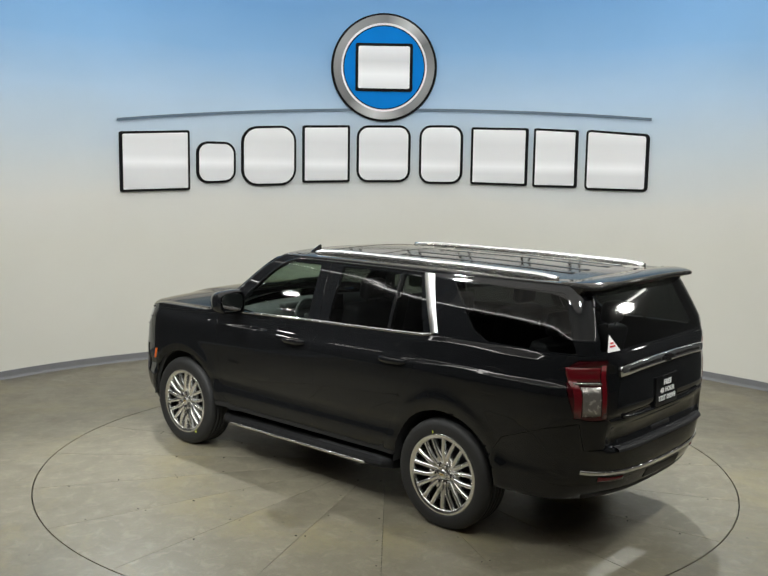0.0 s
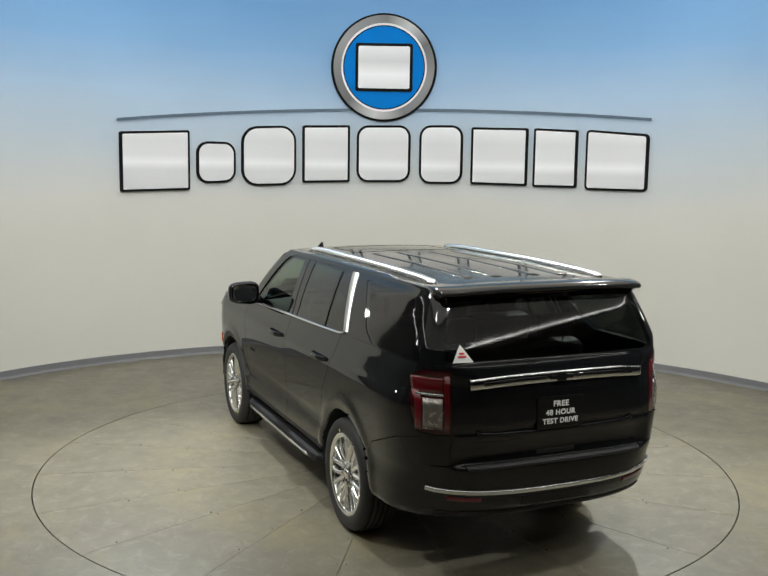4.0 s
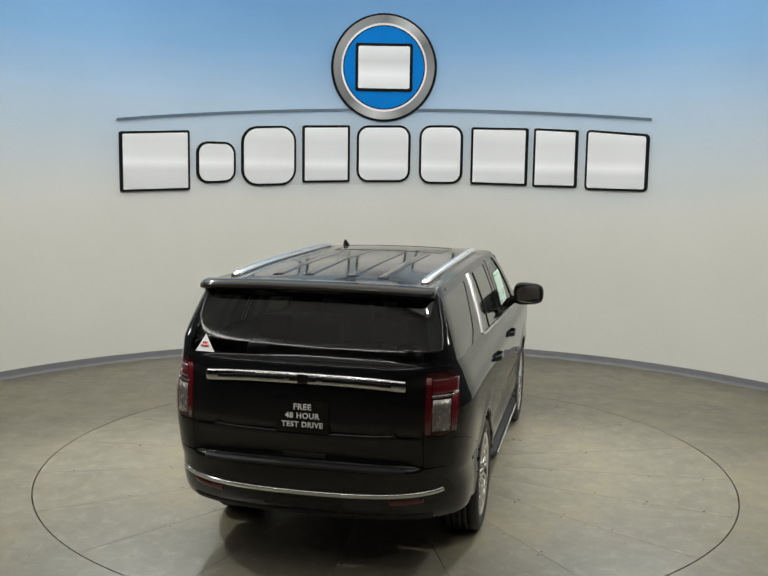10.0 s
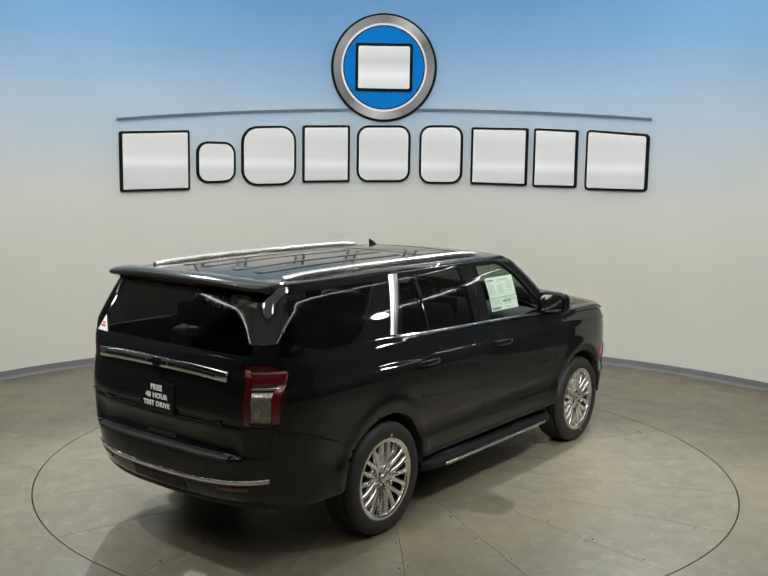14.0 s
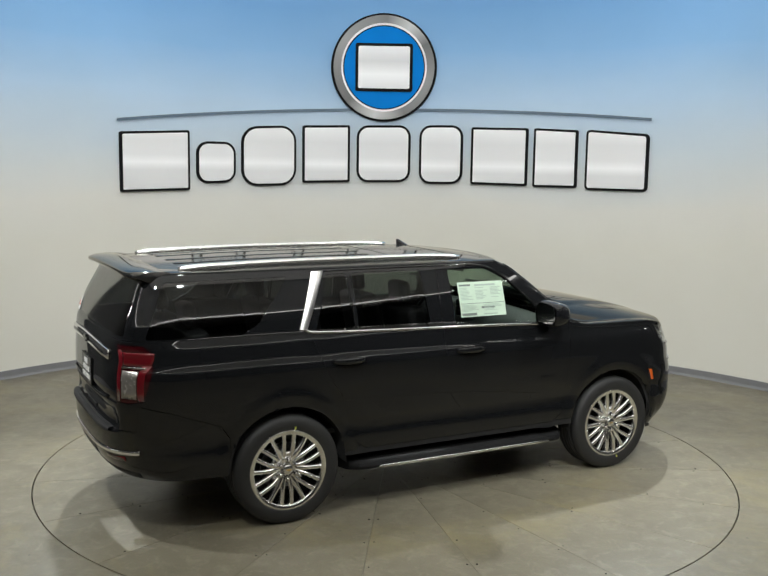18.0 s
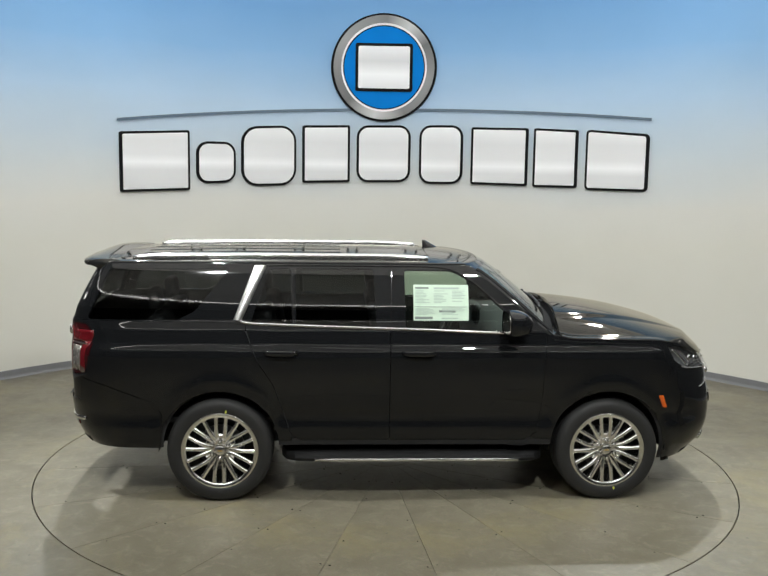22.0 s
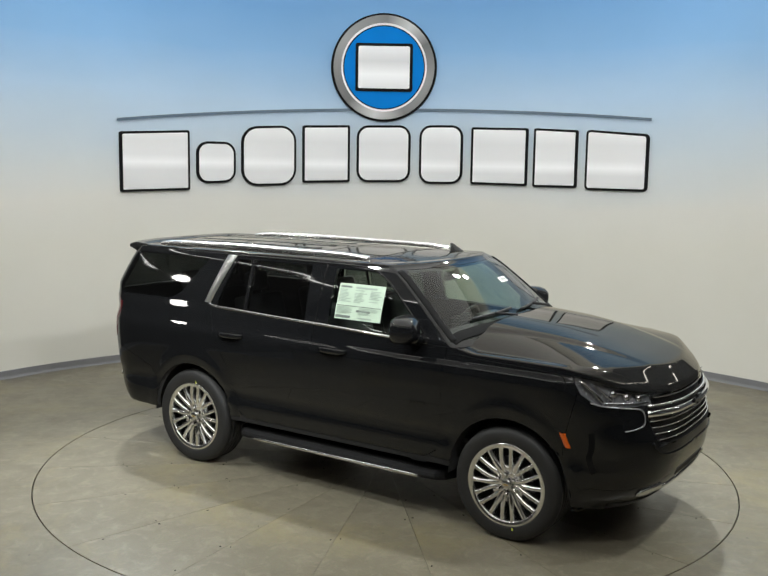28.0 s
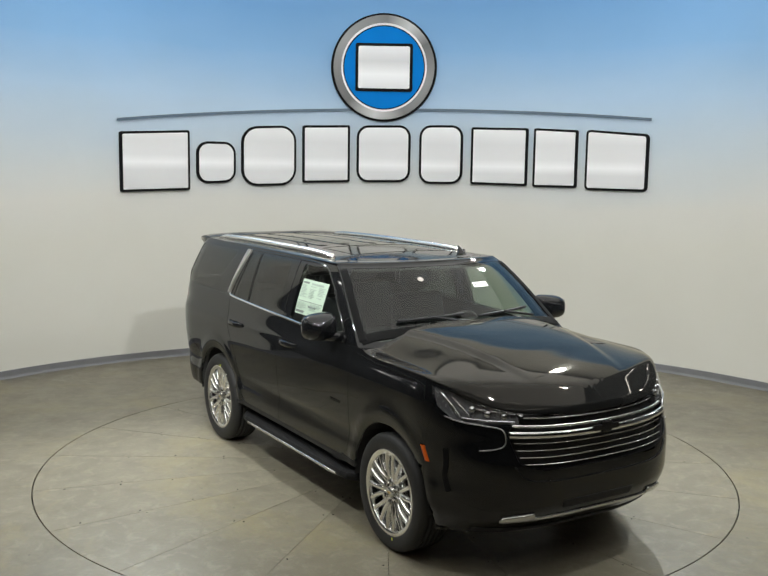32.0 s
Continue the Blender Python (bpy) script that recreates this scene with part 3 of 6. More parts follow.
CAR_X, CAR_Y = 0.172, -0.051      # the car's middle, from the turntable's axis, in the turntable's space
car = new("car")
tagged(car, "glossy black full-size SUV with chrome trim standing on the turntable", "car")


# ---------------------------------------------------------------- the car's form
# x forward, y to its left, z up; the origin lies on the ground midway between the axles
def tab(z, *pairs):
    """A smooth curve through pairs of numbers that does not overshoot."""
    xs, ys = pairs[0::2], pairs[1::2]
    if z <= xs[0]:
        return ys[0]
    if z >= xs[-1]:
        return ys[-1]
    i = 0
    while z > xs[i + 1]:
        i += 1
    def slope(j):
        if j == 0 or j == len(xs) - 1:
            k = 0 if j == 0 else j - 1
            return (ys[k + 1] - ys[k]) / (xs[k + 1] - xs[k])
        a, b = (ys[j] - ys[j - 1]) / (xs[j] - xs[j - 1]), (ys[j + 1] - ys[j]) / (xs[j + 1] - xs[j])
        return 2 * a * b / (a + b) if a * b > 0 else 0.0
    h = xs[i + 1] - xs[i]
    t = (z - xs[i]) / h
    return ((2 * t ** 3 - 3 * t * t + 1) * ys[i] + (t ** 3 - 2 * t * t + t) * h * slope(i)
            + (3 * t * t - 2 * t ** 3) * ys[i + 1] + (t ** 3 - t * t) * h * slope(i + 1))


def half_width(z):
    return tab(z, 0.28, 0.93, 0.40, 0.972, 0.47, 0.992, 0.58, 0.998, 0.66, 0.990, 0.70, 0.989, 0.76, 1.000, 0.92, 1.016, 1.06, 1.023, 1.15,
               1.023, 1.19, 1.019, 1.215, 1.011, 1.245, 0.996, 1.27, 0.988, 1.36, 0.966, 1.40, 0.950, 1.43, 0.938, 1.52, 0.914, 1.62, 0.882, 1.72, 0.845, 1.80, 0.813, 1.87, 0.776)


def rear_x(z, y=0.0):
    """The rear end's middle line; the step over the bumper runs out towards the corners."""
    base = tab(z, 0.30, -2.60, 0.43, -2.70, 0.50, -2.755, 0.58, -2.785, 0.66, -2.798, 0.76, -2.796, 0.86, -2.783, 1.00, -2.772, 1.15, -2.768, 1.30, -2.760,
               1.40, -2.738, 1.44, -2.715, 1.52, -2.680, 1.70, -2.595, 1.87, -2.505)
    if z < 0.74 or z > 1.04:
        return base
    k = min(max((abs(y) - 0.66) / 0.13, 0), 1)
    return base + (1 - k * k * (3 - 2 * k)) * tab(z, 0.74, 0.0, 0.765, 0.0, 0.785, 0.012, 0.80, 0.046, 0.84, 0.050, 0.93, 0.030, 0.97, 0.011, 1.00, 0.017, 1.04, 0.0)


def front_x(z):
    return tab(z, 0.28, 2.33, 0.36, 2.42, 0.44, 2.495, 0.56, 2.545, 0.72, 2.565, 0.86, 2.56, 0.98, 2.555, 1.06, 2.535, 1.12, 2.50, 1.20, 2.44)


def screen_x(z):
    """The windscreen's middle line."""
    return tab(z, 1.30, 1.30, 1.38, 1.215, 1.43, 1.155, 1.60, 0.958, 1.70, 0.838, 1.78, 0.735, 1.83, 0.66, 1.87, 0.575)


REAR_S = -2.15      # where the rear corners start


def rear_p(z):
    return tab(z, 0.40, 2.7, 0.60, 3.2, 0.80, 4.3, 1.00, 5.2, 1.30, 5.5, 1.42, 8.0, 1.52, 11.0)


def rear_q(z):
    return tab(z, 1.30, 2.6, 1.42, 3.4, 1.52, 4.6)


WHEELS_X = (1.5355, -1.5355)


def flare(x, z):
    f = 0.0
    for wx in WHEELS_X:
        d = math.hypot((x - wx) / 0.505, (z - 0.41) / 0.55)
        f += 0.011 * math.exp(-((d - 1.0) / 0.10) ** 2)
    return f


def nose(z, upper):
    """Where the front corner starts, how deep it is, and its exponents."""
    if upper:
        return screen_x(z) - 0.19, 0.19, 2.3, 1.15
    return 1.80, front_x(z) - 1.80, tab(z, 0.30, 2.8, 0.45, 3.3, 0.60, 3.5, 0.80, 3.2, 0.95, 2.55, 1.05, 2.4), 2.3


def outline(where, k, z, upper=False):
    """A point of the plan outline at the height z, on the left half: where is rear or front (k: angle from the middle) or side (k: 0 to 1)."""
    w = half_width(z)
    fs, fl, fp, fq = nose(z, upper)
    if where == "rear":
        y, x = w * math.sin(k) ** (2 / rear_p(z)), REAR_S - (REAR_S - rear_x(z, w * math.sin(k) ** (2 / rear_p(z)))) * max(math.cos(k), 0) ** (2 / rear_q(z))
    elif where == "front":
        y, x = w * math.sin(k) ** (2 / fp), fs + fl * max(math.cos(k), 0) ** (2 / fq)
    else:
        x, y = REAR_S + (fs - REAR_S) * k, w
    if not upper:
        y += flare(x, z) * min(1, y / w) ** 6
    return Vector((x, y, z))


def on_rear(y, z):
    w = half_width(z)
    return Vector((REAR_S - (REAR_S - rear_x(z, y)) * max(1 - (abs(y) / w) ** rear_p(z), 0) ** (1 / rear_q(z)), y, z))


def on_front(y, z, upper=False):
    fs, fl, fp, fq = nose(z, upper)
    return Vector((fs + fl * max(1 - (abs(y) / half_width(z)) ** fp, 0) ** (1 / fq), y, z))


def on_side(x, z, side=-1, upper=False):
    w = half_width(z)
    fs, fl, fp, fq = nose(z, upper)
    if x < REAR_S:
        y = w * max(1 - ((REAR_S - x) / (REAR_S - rear_x(z, 1.0))) ** rear_q(z), 0) ** (1 / rear_p(z))
    elif x > fs:
        y = w * max(1 - ((x - fs) / fl) ** fq, 0) ** (1 / fp)
    else:
        y = w
    if not upper:
        y += flare(x, z) * min(1, y / w) ** 6
    return Vector((x, side * y, z))


def belt(x):
    """The height of the window sill line."""
    return tab(x, -2.8, 1.43, -1.6, 1.42, -1.3, 1.402, -0.9, 1.388, 0.2, 1.362, 0.9, 1.340, 1.2, 1.335)


def lower_top(x):
    """The top edge of the lower body: the sill, then the seam under the bonnet."""
    return belt(x) if x < 1.1 else tab(x, 1.1, 1.336, 1.25, 1.308, 1.6, 1.304, 1.9, 1.300, 2.05, 1.282, 2.2, 1.244, 2.3, 1.200, 2.45, 1.132, 2.55, 1.10)


COLS = ([("rear", math.pi / 2 * (k / 16)) for k in range(16)] + [("side", k / 84) for k in range(85)]
        + [("front", math.pi / 2 * (1 - k / 22)) for k in range(1, 23)])


def shell_points(upper):
    """Columns of points from the bottom to the top of the lower body or of the cabin."""
    cols = []
    for where, k in COLS:
        xn = outline(where, k, 1.38 if upper else 0.9, upper).x
        z0, z1 = (belt(xn), 1.87) if upper else (0.29, lower_top(xn))
        n = 26 if upper else 44
        cols.append([outline(where, k, z0 + (z1 - z0) * j / n, upper) for j in range(n + 1)])
    return cols


# ---- cutting the skin into panels
class Skin:
    """A half skin whose faces are cut along lines and taken off panel by panel."""

    def __init__(self, cols=(), faces=()):
        self.bm = bmesh.new()
        if cols:
            grid(self.bm, cols)
        for f in faces:
            self.bm.faces.new([self.bm.verts.new(p) for p in f])
        bmesh.ops.remove_doubles(self.bm, verts=self.bm.verts, dist=2e-4 if faces else 1e-5)

    def cut(self, poly, ax, pad=0.06, closed=True):
        """Cuts along a polygon in the plane across ax (0: seen from the front or rear, 1: seen from the side)."""
        o = 1 if ax == 0 else 0
        for (pa, pz), (qa, qz) in zip(poly, poly[1:] + poly[:1] if closed else poly[1:]):
            no = [0, 0, pa - qa]
            no[o] = qz - pz
            co = [0, 0, pz]
            co[o] = pa
            a0, a1, z0, z1 = min(pa, qa) - 1e-4, max(pa, qa) + 1e-4, min(pz, qz) - 1e-4, max(pz, qz) + 1e-4
            fs = []
            for f in self.bm.faces:
                cs = [v.co for v in f.verts]
                if (max(c[o] for c in cs) > a0 and min(c[o] for c in cs) < a1 and max(c.z for c in cs) > z0 and min(c.z for c in cs) < z1):
                    fs.append(f)
            es, vs = {e for f in fs for e in f.edges}, {v for f in fs for v in f.verts}
            bmesh.ops.bisect_plane(self.bm, geom=[*vs, *es, *fs], dist=1e-5, plane_co=co, plane_no=no)

    def take(self, test, remove=True):
        """The faces whose middle passes the test, as lists of corner points."""
        fs = [f for f in self.bm.faces if test(f.calc_center_median())]
        out = [[v.co.copy() for v in f.verts] for f in fs]
        if remove:
            bmesh.ops.delete(self.bm, geom=fs, context="FACES")
        return out


def inside(poly):
    def test(a, z):
        hit = False
        for (x0, z0), (x1, z1) in zip(poly, poly[1:] + poly[:1]):
            if (z0 > z) != (z1 > z) and a < (x1 - x0) * (z - z0) / (z1 - z0) + x0:
                hit = not hit
        return hit
    return test


def rounded(poly, r, n=4):
    """A polygon with rounded corners."""
    out = []
    for i, p in enumerate(poly):
        p, a, b = Vector(p), Vector(poly[i - 1]), Vector(poly[(i + 1) % len(poly)])
        u, v = (a - p), (b - p)
        rr = min(r, u.length * 0.45, v.length * 0.45)
        s, e = p + u.normalized() * rr, p + v.normalized() * rr
        for k in range(n + 1):
            t = k / n
            out.append(tuple((s * (1 - t) + p * t) * (1 - t) + (p * (1 - t) + e * t) * t))
    return out


def close_joints(bm):
    """Splits open edges where another piece's corner lies on them, and welds."""
    for turn in range(5):
        open_edges = [e for e in bm.edges if e.is_boundary]
        corners = list({v for e in open_edges for v in e.verts})
        if not corners:
            return
        co = np.array([v.co for v in corners])
        hits = 0
        for e in open_edges:
            p, q = np.array(e.verts[0].co), np.array(e.verts[1].co)
            d = q - p
            length = float(np.linalg.norm(d))
            if length < 0.003:
                continue
            t = (co - p) @ d / length ** 2
            far = np.linalg.norm(co - p - t[:, None] * d, axis=1)
            ok = np.nonzero((t * length > 0.0012) & ((1 - t) * length > 0.0012) & (far < 0.0016))[0]
            if len(ok):
                i = int(ok[np.argmin(far[ok])])
                edge, v = bmesh.utils.edge_split(e, e.verts[0], float(t[i]))
                v.co = co[i]
                hits += 1
        bmesh.ops.remove_doubles(bm, verts=bm.verts, dist=0.0008)
        if not hits:
            return


def panel(name, faces, mat, parent, side=1, gap=0.0030, depth=0.018, label="", shift=0.0, upper=False):
    """Faces as one sheet-metal panel with turned-in edges; side: 1 left, -1 right, 0 both halves joined."""
    bm = bmesh.new()
    for sgn in ((1, -1) if side == 0 else (side,)):
        for f in faces:
            vs = [bm.verts.new((p.x, p.y * sgn, p.z)) for p in (f if sgn > 0 else f[::-1])]
            bm.faces.new(vs)
    bmesh.ops.remove_doubles(bm, verts=bm.verts, dist=0.0022)
    bmesh.ops.dissolve_degenerate(bm, edges=bm.edges, dist=0.002)
    close_joints(bm)
    bm.normal_update()
    c = sum((v.co for v in bm.verts), Vector()) / max(len(bm.verts), 1)
    if gap:
        push = {}
        for e in bm.edges:
            if e.is_boundary:
                f = e.link_faces[0]
                d = (e.verts[1].co - e.verts[0].co).cross(f.normal)
                mid = (e.verts[0].co + e.verts[1].co) / 2
                if d.dot(f.calc_center_median() - mid) < 0:
                    d = -d
                for v in e.verts:
                    push[v] = push.get(v, Vector()) + d
        for v, d in push.items():
            if d.length > 1e-9:
                v.co += d.normalized() * gap
    bm.normal_update()
    if shift:
        ns = {v: v.normal.copy() for v in bm.verts}
        for v in bm.verts:
            v.co += ns[v] * shift
    edges = [e for e in bm.edges if e.is_boundary]
    normals = {v: v.normal.copy() for e in edges for v in e.verts}
    ext = bmesh.ops.extrude_edge_only(bm, edges=edges)
    for e in edges:
        e.smooth = False
    moved = [g for g in ext["geom"] if isinstance(g, bmesh.types.BMVert)]
    for v in moved:
        for e in v.link_edges:
            w = e.other_vert(v)
            if w in normals and (w.co - v.co).length < 1e-7:
                v.co = v.co - normals[w] * depth
                break
    ob = part(name, bm, mat, parent, label, smooth=True)
    ob.data.normals_split_custom_set_from_vertices([skin_normal(v.co, upper) for v in ob.data.vertices])
    return ob


def skin_level(x, y, z, upper):
    """Below 0 inside the car's skin, above 0 outside."""
    w, y = half_width(z), abs(y)
    fs, fl, fp, fq = nose(z, upper)
    if not upper:
        w += flare(x, z)
    if x < REAR_S:
        return ((y / w) ** rear_p(z) + ((REAR_S - x) / (REAR_S - rear_x(z, y))) ** rear_q(z)) ** (1 / rear_p(z)) - 1
    if x > fs:
        return ((y / w) ** fp + ((x - fs) / fl) ** fq) ** (1 / fp) - 1
    return y / w - 1


def skin_normal(p, upper):
    e = 0.004
    x, y, z = p
    if abs(y) < e:
        y = e
    g = Vector((skin_level(x + e, y, z, upper) - skin_level(x - e, y, z, upper), skin_level(x, y + e, z, upper) - skin_level(x, y - e, z, upper),
                skin_level(x, y, z + e, upper) - skin_level(x, y, z - e, upper)))
    return g.normalized() if g.length > 1e-12 else Vector((0, 0, 1))


def strip(bm, pts, nrm, w, h, ends=True, sink=0.004):
    """A rounded bar along pts: w wide across, h proud along nrm (one vector or one a point)."""
    pts = [Vector(p) for p in pts]
    rows = []
    for i, p in enumerate(pts):
        t = (pts[min(i + 1, len(pts) - 1)] - pts[max(i - 1, 0)]).normalized()
        n = Vector(nrm[i] if isinstance(nrm, list) else nrm)
        n = (n - t * n.dot(t)).normalized()
        b = t.cross(n)
        prof = [(-0.5, -sink / h), (-0.5, 0.55), (-0.36, 0.88), (0, 1.0), (0.36, 0.88), (0.5, 0.55), (0.5, -sink / h)]
        rows.append([p + b * (u * w) + n * (v * h) for u, v in prof])
    vs = grid(bm, rows, close=True)
    if ends:
        bm.faces.new(vs[0][::-1])
        bm.faces.new(vs[-1])
    bmesh.ops.recalc_face_normals(bm, faces=bm.faces)
    return bm


def line(a, b, n):
    return [Vector(a).lerp(Vector(b), k / n) for k in range(n + 1)]


def path2(points, n=8):
    """Points along a polyline in two numbers, smoothed a little."""
    out = []
    m = len(points)
    for i in range(m - 1):
        p0, p1, p2, p3 = (Vector(points[max(i - 1, 0)]), Vector(points[i]), Vector(points[i + 1]), Vector(points[min(i + 2, m - 1)]))
        for k in range(n):
            t = k / n
            out.append(0.5 * ((2 * p1) + (p2 - p0) * t + (2 * p0 - 5 * p1 + 4 * p2 - p3) * t * t + (3 * p1 - p0 - 3 * p2 + p3) * t ** 3))
    out.append(Vector(points[-1]))
    return out


def side_normal(x, z, side, upper=False):
    e = 0.008
    a, b = on_side(x + e, z, side, upper) - on_side(x - e, z, side, upper), on_side(x, z + e, side, upper) - on_side(x, z - e, side, upper)
    n = a.cross(b).normalized()
    return n if n.y * side > 0 else -n


def front_normal(y, z, upper=False):
    e = 0.008
    a, b = on_front(y + e, z, upper) - on_front(y - e, z, upper), on_front(y, z + e, upper) - on_front(y, z - e, upper)
    n = a.cross(b).normalized()
    return n if n.x > 0 else -n


def rear_normal(y, z):
    e = 0.008
    a, b = on_rear(y + e, z) - on_rear(y - e, z), on_rear(y, z + e) - on_rear(y, z - e)
    n = a.cross(b).normalized()
    return n if n.x < 0 else -n


def side_strip(bm, xz, side, w, h, upper=False, n=8, off=0.0):
    ps = path2(xz, n)
    nr = [side_normal(p.x, p.y, side, upper) for p in ps]
    return strip(bm, [on_side(p.x, p.y, side, upper) + m * off for p, m in zip(ps, nr)], nr, w, h)


def front_strip(bm, yz, w, h, n=8, off=0.0, upper=False):
    ps = path2(yz, n)
    nr = [front_normal(p.x, p.y, upper) for p in ps]
    return strip(bm, [on_front(p.x, p.y, upper) + m * off for p, m in zip(ps, nr)], nr, w, h)


def rear_strip(bm, yz, w, h, n=8, off=0.0):
    ps = path2(yz, n)
    nr = [rear_normal(p.x, p.y) for p in ps]
    return strip(bm, [on_rear(p.x, p.y) + m * off for p, m in zip(ps, nr)], nr, w, h)


# ---- outlines of the panels: x and z seen from the side, y and z seen from the ends
def arch(wx, a=0.485, b=0.535):
    return ([(wx - a, 0.20)] + [(wx - a * math.cos(math.pi * k / 24), 0.41 + b * math.sin(math.pi * k / 24) ** 0.9) for k in range(25)] + [(wx + a, 0.20)])


ARCH_F, ARCH_R = arch(1.5355, 0.462, 0.480), arch(-1.5355, 0.462, 0.475)
FRONT_DOOR = [(-0.21, 1.50), (-0.21, 0.503), (-0.202, 0.495), (0.86, 0.495), (0.96, 0.56), (0.99, 0.75), (1.01, 1.10), (1.03, 1.50)]
REAR_DOOR = [(-1.345, 1.50), (-1.335, 1.36), (-1.24, 1.12), (-1.12, 0.94), (-1.035, 0.70), (-0.985, 0.55), (-0.91, 0.495), (-0.218, 0.495), (-0.21, 0.503), (-0.21, 1.50)]
BUMPER_R = [(-2.95, 0.795), (-2.62, 0.795), (-2.60, 0.98), (-2.40, 0.93), (-2.05, 0.80), (-1.98, 0.70), (-1.98, 0.10), (-2.95, 0.10)]
BUMPER_F = [(2.06, 1.30), (2.03, 1.10), (1.98, 0.90), (1.95, 0.70), (1.95, 0.10), (2.70, 0.10), (2.70, 1.30)]
TAIL = [(-2.95, 1.405), (-2.57, 1.395), (-2.505, 1.345), (-2.51, 1.25), (-2.575, 1.02), (-2.65, 1.0), (-2.95, 0.995)]
GATE_Y = 0.755
GRILLE = rounded([(-0.1, 1.105), (0.59, 1.108), (0.685, 1.01), (0.63, 0.815), (0.50, 0.775), (-0.1, 0.765)], 0.04)
HEAD = [(0.60, 1.150), (0.60, 1.055), (0.80, 1.050), (0.93, 1.062), (0.985, 1.15), (1.05, 1.24), (1.05, 1.285), (0.90, 1.232)]
G_FRONT = rounded([(-0.10, 1.825), (0.27, 1.822), (0.43, 1.742), (0.59, 1.605), (0.82, 1.385), (0.80, 1.360), (-0.09, 1.380)], 0.03)
G_REAR = rounded([(-0.955, 1.827), (-0.345, 1.829), (-0.315, 1.380), (-0.945, 1.396)], 0.025)
G_VENT = rounded([(-1.165, 1.822), (-0.995, 1.827), (-0.975, 1.398), (-1.30, 1.412)], 0.02)
G_QUARTER = rounded([(-2.395, 1.815), (-1.47, 1.82), (-1.73, 1.50), (-1.86, 1.435), (-2.555, 1.435)], 0.03)
G_SCREEN = [(-0.1, 1.845), (0.70, 1.842), (0.755, 1.81), (0.912, 1.40), (0.895, 1.375), (-0.1, 1.372)]
G_BACK = rounded([(-0.1, 1.83), (0.700, 1.825), (0.795, 1.47), (0.78, 1.452), (-0.1, 1.445)], 0.02)


def lower_body():
    skin = Skin(shell_points(False))
    for poly in (ARCH_F, ARCH_R):
        skin.cut(poly, 1)
    for poly in (FRONT_DOOR, REAR_DOOR, BUMPER_R, BUMPER_F, TAIL):
        skin.cut(poly, 1)
    skin.cut([(-1.3, 0.455), (1.3, 0.455)], 1, closed=False)
    skin.cut([(-2.95, 0.43), (-1.9, 0.43)], 1, closed=False)
    skin.cut([(1.9, 0.31), (2.7, 0.31)], 1, closed=False)
    in_af, in_ar = inside(ARCH_F), inside(ARCH_R)
    skin.take(lambda c: in_af(c.x, c.z) or in_ar(c.x, c.z))
    skin.take(lambda c: (-1.3 < c.x < 1.3 and c.z < 0.455) or (c.x < -1.3 and c.z < 0.43) or c.z < 0.31)
    frame_faces = skin.take(lambda c: True, remove=False)
    # cuts seen from the ends, on copies of the end faces alone
    tail_in, br_in, bf_in = inside(TAIL), inside(BUMPER_R), inside(BUMPER_F)
    fd_in, rd_in = inside(FRONT_DOOR), inside(REAR_DOOR)

    rear = Skin(faces=skin.take(lambda c: c.x < -2.30))
    front = Skin(faces=skin.take(lambda c: c.x > 1.90))
    rear.cut([(GATE_Y, 0.78), (GATE_Y, 1.5)], 0, closed=False, pad=0.1)
    head_in, gr_in = inside(HEAD), inside(GRILLE)
    front.cut(HEAD, 0)
    front.cut([(1.965, 1.31), (2.115, 1.03)], 1, closed=False)
    front.cut(GRILLE, 0)
    out = {}
    out["front_door"] = skin.take(lambda c: fd_in(c.x, c.z))
    out["rear_door"] = skin.take(lambda c: rd_in(c.x, c.z))
    br = skin.take(lambda c: br_in(c.x, c.z))
    bf = skin.take(lambda c: bf_in(c.x, c.z))
    out["tail"] = rear.take(lambda c: c.y > GATE_Y and tail_in(c.x, c.z))
    out["tailgate"] = rear.take(lambda c: c.y < GATE_Y and c.z > 0.795 and c.x < -2.55)
    out["rear_bumper"] = br + rear.take(lambda c: br_in(c.x, c.z) or (c.z < 0.795 and c.x < -2.5))
    out["quarter"] = rear.take(lambda c: True) + skin.take(lambda c: c.x < -0.95 and (c.z > 0.50 or c.x < -1.3))
    out["head"] = front.take(lambda c: head_in(c.y, c.z) and (c.x - 1.965) * 0.28 > (1.31 - c.z) * 0.15 and c.z > 1.05)
    out["grille"] = front.take(lambda c: gr_in(c.y, c.z))
    out["front_bumper"] = bf + front.take(lambda c: bf_in(c.x, c.z))
    out["fender"] = front.take(lambda c: True) + skin.take(lambda c: c.x > 0.9 and c.z > 0.50)
    out["rocker"] = skin.take(lambda c: True)
    for side in (1, -1):
        for key, name, lab in (("quarter", "quarter_panel", ""), ("fender", "fender", ""), ("rocker", "rocker_panel", "")):
            panel(name, out[key], M_PAINT if key != "rocker" else M_PLASTIC, car, side, label=lab)
    doors = {}
    for side in (1, -1):
        for key in ("front_door", "rear_door"):
            doors[key, side] = panel(key, out[key], M_PAINT, car, side)
    gate = panel("tailgate", out["tailgate"], M_PAINT, car, 0)
    rb = panel("rear_bumper", out["rear_bumper"], M_PAINT, car, 0)
    fb = panel("front_bumper", out["front_bumper"], M_PAINT, car, 0)
    back = panel("grille", out["grille"], M_PLASTIC, car, 0, gap=0, shift=-0.055, depth=-0.055, label="black grille with thin chrome bars")
